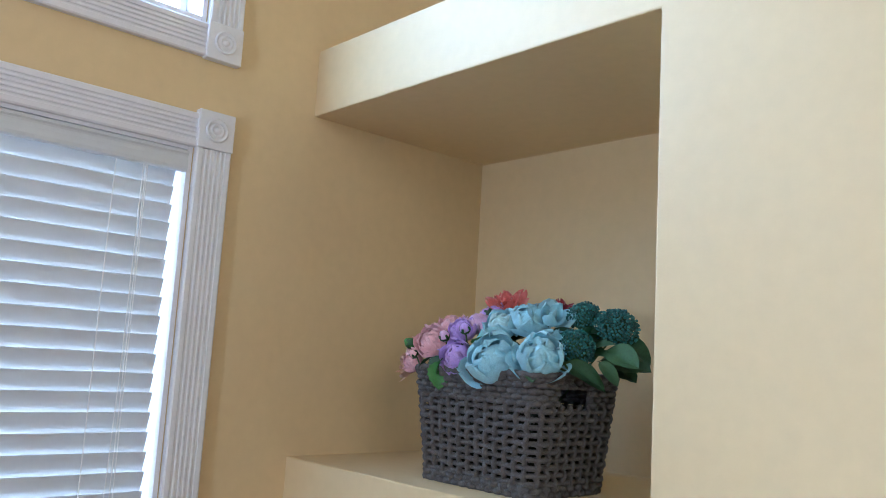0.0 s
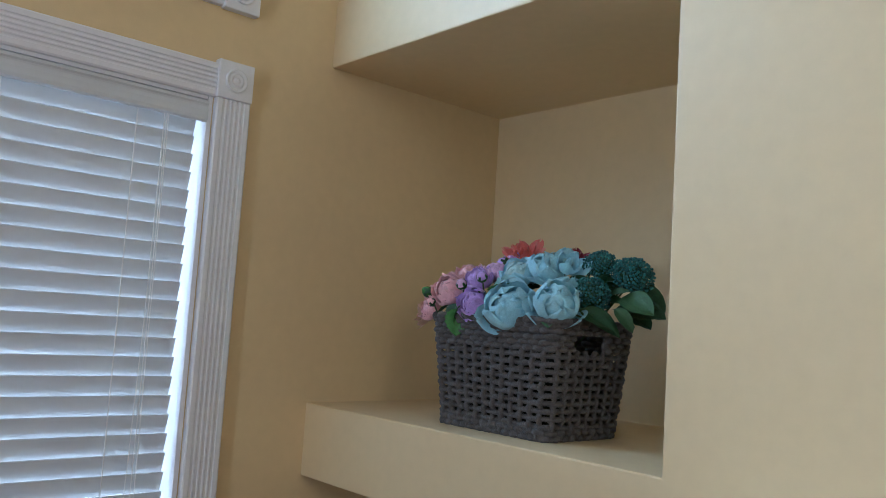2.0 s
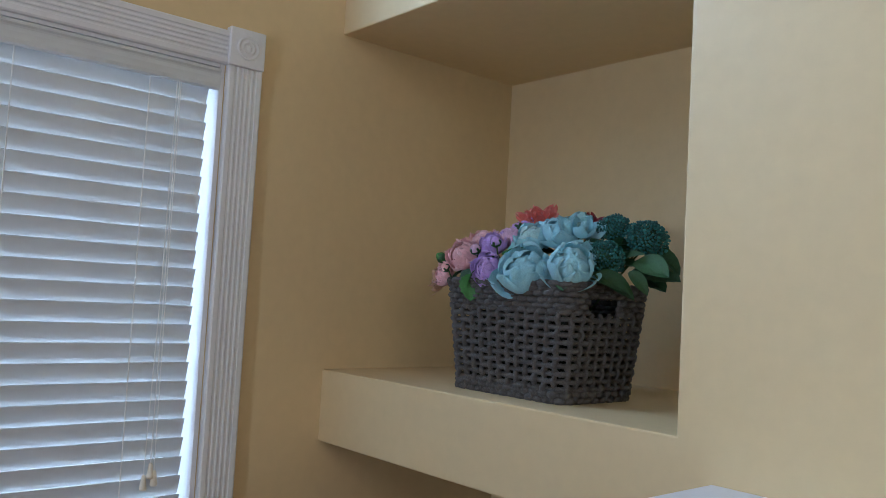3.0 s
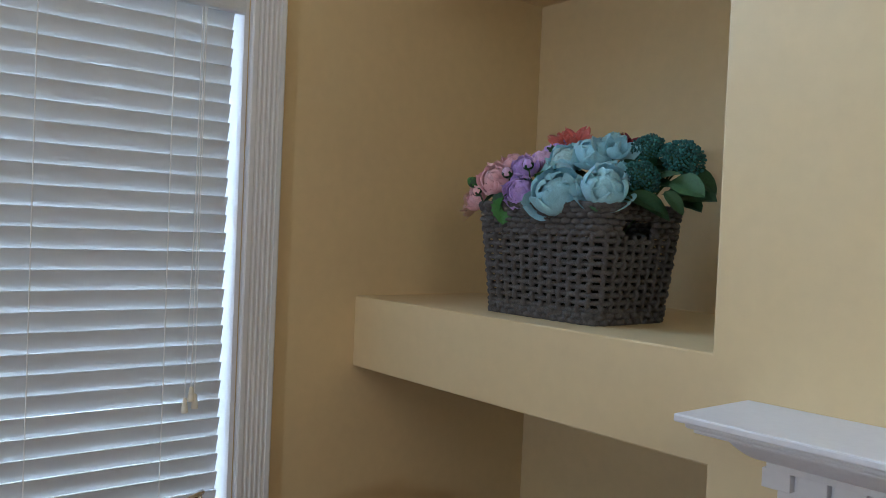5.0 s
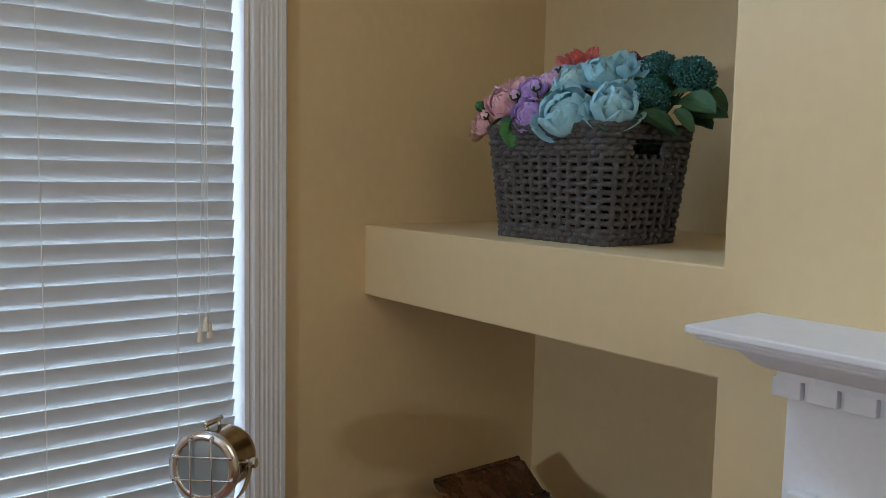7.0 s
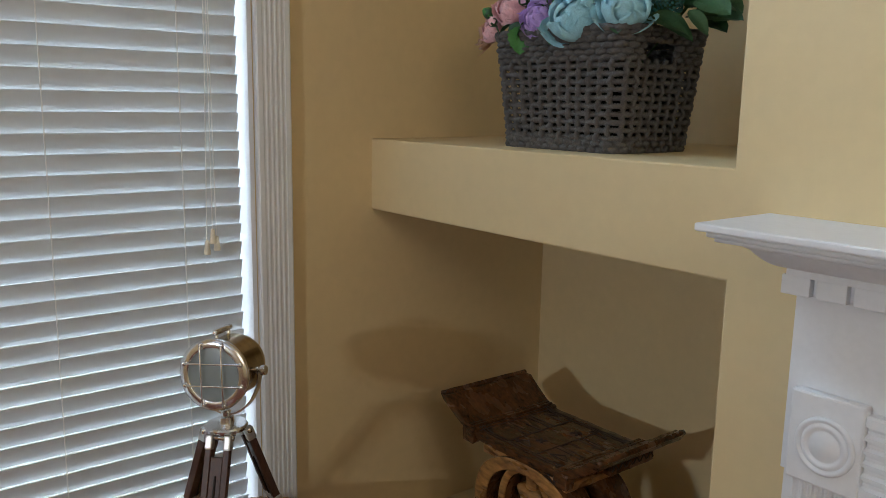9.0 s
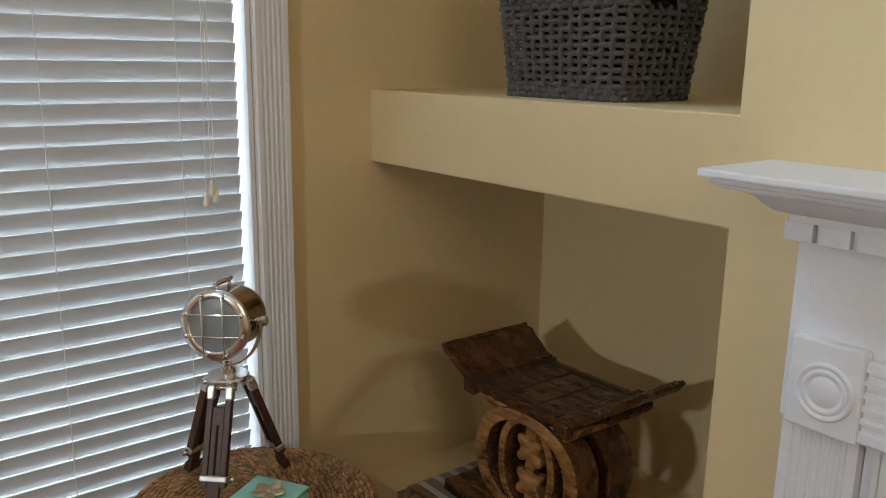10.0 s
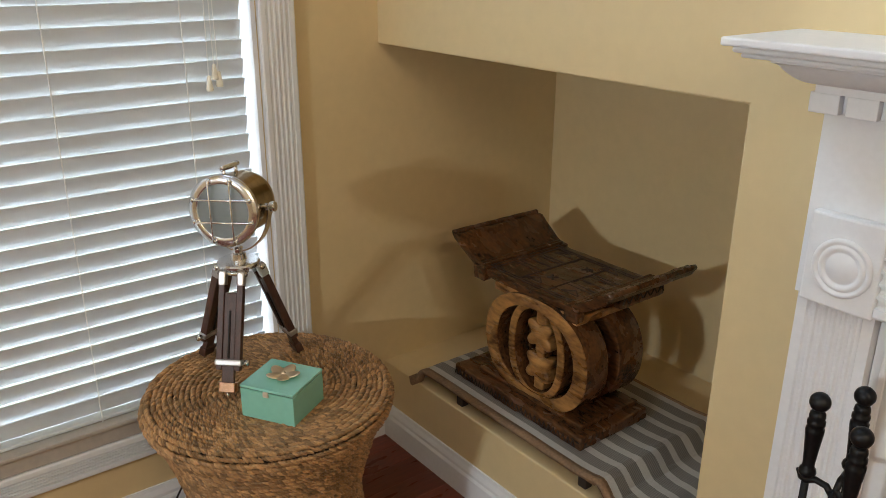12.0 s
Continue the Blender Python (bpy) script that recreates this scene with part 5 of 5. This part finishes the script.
leaf(s1, (0.74, 0.26, 1.745), (0.815, 0.275, 1.778), 2, LEAF, 25)
leaf(s1, (0.71, 0.23, 1.725), (0.735, 0.185, 1.762), 0, LEAF, 0)
leaf(s3, (0.80, 0.24, 1.712), (0.850, 0.235, 1.745), 2, LEAFL, 40)


def bud(where, facing, size, mat, seed):
    f = Vector(facing).normalized()
    m = Matrix.Translation(where) @ f.to_track_quat("Z", "Y").to_matrix().to_4x4() @ Matrix.Diagonal((size, size, size, 1))
    ob = empty("flower_bud", *where, "closed silk flower bud with green sepals", "flower bud", group="silk flower buds")
    part("bud_body", lathe([(0, -0.9), (0.45, -0.75), (0.75, -0.25), (0.78, 0.15), (0.55, 0.65), (0.25, 0.95), (0, 1.05)], 16, m), mat, ob, smooth=True)
    for k in range(4):
        bm = lathe([(0.02, -0.95), (0.50, -0.78), (0.80, -0.27), (0.83, 0.15), (0.62, 0.62), (0.40, 0.9)], 24, None, cap=False)
        bmesh.ops.delete(bm, geom=[v for v in bm.verts if v.co.z > -0.9 and abs(math.atan2(v.co.y, v.co.x)) > 0.92 * max(0.05, 1 - ((v.co.z + 0.3) / 1.25) ** 2)], context="VERTS")
        bmesh.ops.transform(bm, matrix=m @ Matrix.Rotation(radians(90 * k + 20 * seed), 4, "Z"), verts=bm.verts)
        part("sepal", bm, LEAF, ob, smooth=True)
    part("stem", tube([Vector(where) - f * size * 0.8, Vector(where) - f * size * 1.6 - Vector((0, 0, 0.012)), Vector((min(0.74, max(0.46, where[0])), 0.16, BZ + 0.18))], 0.002, 6), STEM, ob, smooth=True)
    return ob


bud((0.361, 0.098, 1.711), (-0.6, -0.4, 0.45), 0.0165, LEAFB, 1)
bud((0.404, 0.075, 1.685), (0.0, -0.7, 0.35), 0.0135, PINK, 2)
bud((0.486, 0.095, 1.731), (0.25, -0.6, 0.5), 0.0165, MAUVE, 3)
bud((0.537, 0.112, 1.750), (0.35, -0.6, 0.5), 0.0165, LILAC, 4)
bud((0.500, 0.225, 1.795), (-0.5, -0.4, 0.3), 0.017, LILAC, 5)
greens = empty("leaf_sprig", 0.5, 0.11, BZ + 0.19, "bright green silk leaf sprigs hanging over the basket rim", "leaves")
part("stem", tube([(0.5, 0.14, BZ + 0.18), (0.5, 0.10, BZ + 0.262), (0.505, 0.075, BZ + 0.262)], 0.002, 6), STEM, greens, smooth=True)
for b0, t0, sh, mt, ro in (((0.490, 0.085, 1.672), (0.514, 0.060, 1.614), 3, LEAFB, 0), ((0.495, 0.090, 1.680), (0.488, 0.062, 1.640), 3, LEAFB, 20), ((0.590, 0.10, 1.668), (0.600, 0.066, 1.632), 0, LEAFB, 0),
                           ((0.574, 0.12, 1.712), (0.628, 0.10, 1.746), 3, LEAFB, 20), ((0.540, 0.12, 1.700), (0.585, 0.095, 1.716), 3, LEAFB, -15), ((0.545, 0.12, 1.710), (0.530, 0.09, 1.726), 3, LEAF, 0),
                           ((0.752, 0.11, 1.672), (0.785, 0.068, 1.650), 0, LEAFL, 10), ((0.44, 0.10, 1.68), (0.415, 0.075, 1.655), 3, LEAF, 0), ((0.47, 0.10, 1.685), (0.47, 0.07, 1.650), 3, LEAF, 0)):
    leaf(greens, b0, t0, sh, mt, ro)

# broad leaves round the sedum sprays
rng = random.Random(33)
for k in range(18):
    x, y = rng.uniform(0.72, 0.80), rng.uniform(0.17, 0.32)
    z = rng.uniform(1.675, 1.745)
    ln = rng.uniform(0.045, 0.065)
    a = rng.uniform(-1.4, 0.9)
    leaf(s3 if k % 2 else s1, (x, y, z), (x + ln * math.cos(a), y + ln * math.sin(a) * 0.7, z + rng.uniform(-0.012, 0.024)), rng.choice((0, 1, 1, 3)), rng.choice((LEAF, LEAF, LEAF, LEAFL)), rng.uniform(-35, 35))
# dense dark foliage between the blooms
rng = random.Random(21)
for k in range(70):
    x, y = rng.uniform(0.44, 0.80), rng.uniform(0.11, 0.33)
    z = 1.665 + 0.10 * max(0, (y - 0.09) / 0.24) * rng.uniform(0.2, 0.9)
    a = rng.uniform(0, 6.28)
    ln = rng.uniform(0.035, 0.055)
    leaf(greens, (x, y, z), (x + ln * math.cos(a), y + ln * math.sin(a) * 0.6, z + rng.uniform(-0.005, 0.03)), rng.choice((0, 1, 2, 3)), rng.choice((LEAF, LEAF, LEAFB)), rng.uniform(-40, 40))

# ---------------------------------------------------------------- floor boards
plank = mesh_of(box(-0.0408, 0.0408, -0.5, 0.5, -0.0135, 0, 0.0015), "plank")
plank.materials.append(CHERRY)
for i in range(51):
    ends = [SOUTH] + [y for y in (SOUTH + 0.35 + (0.47 * i) % 1.3 + 1.4 * j for j in range(4)) if y < -0.25] + [-0.001]
    for a, b in zip(ends, ends[1:]):
        link_mesh("plank", plank, None, floor, m=pose(0.043 + 0.0822 * i, (a + b) / 2, 0) @ Matrix.Diagonal((1, b - a - 0.0015, 1, 1)))
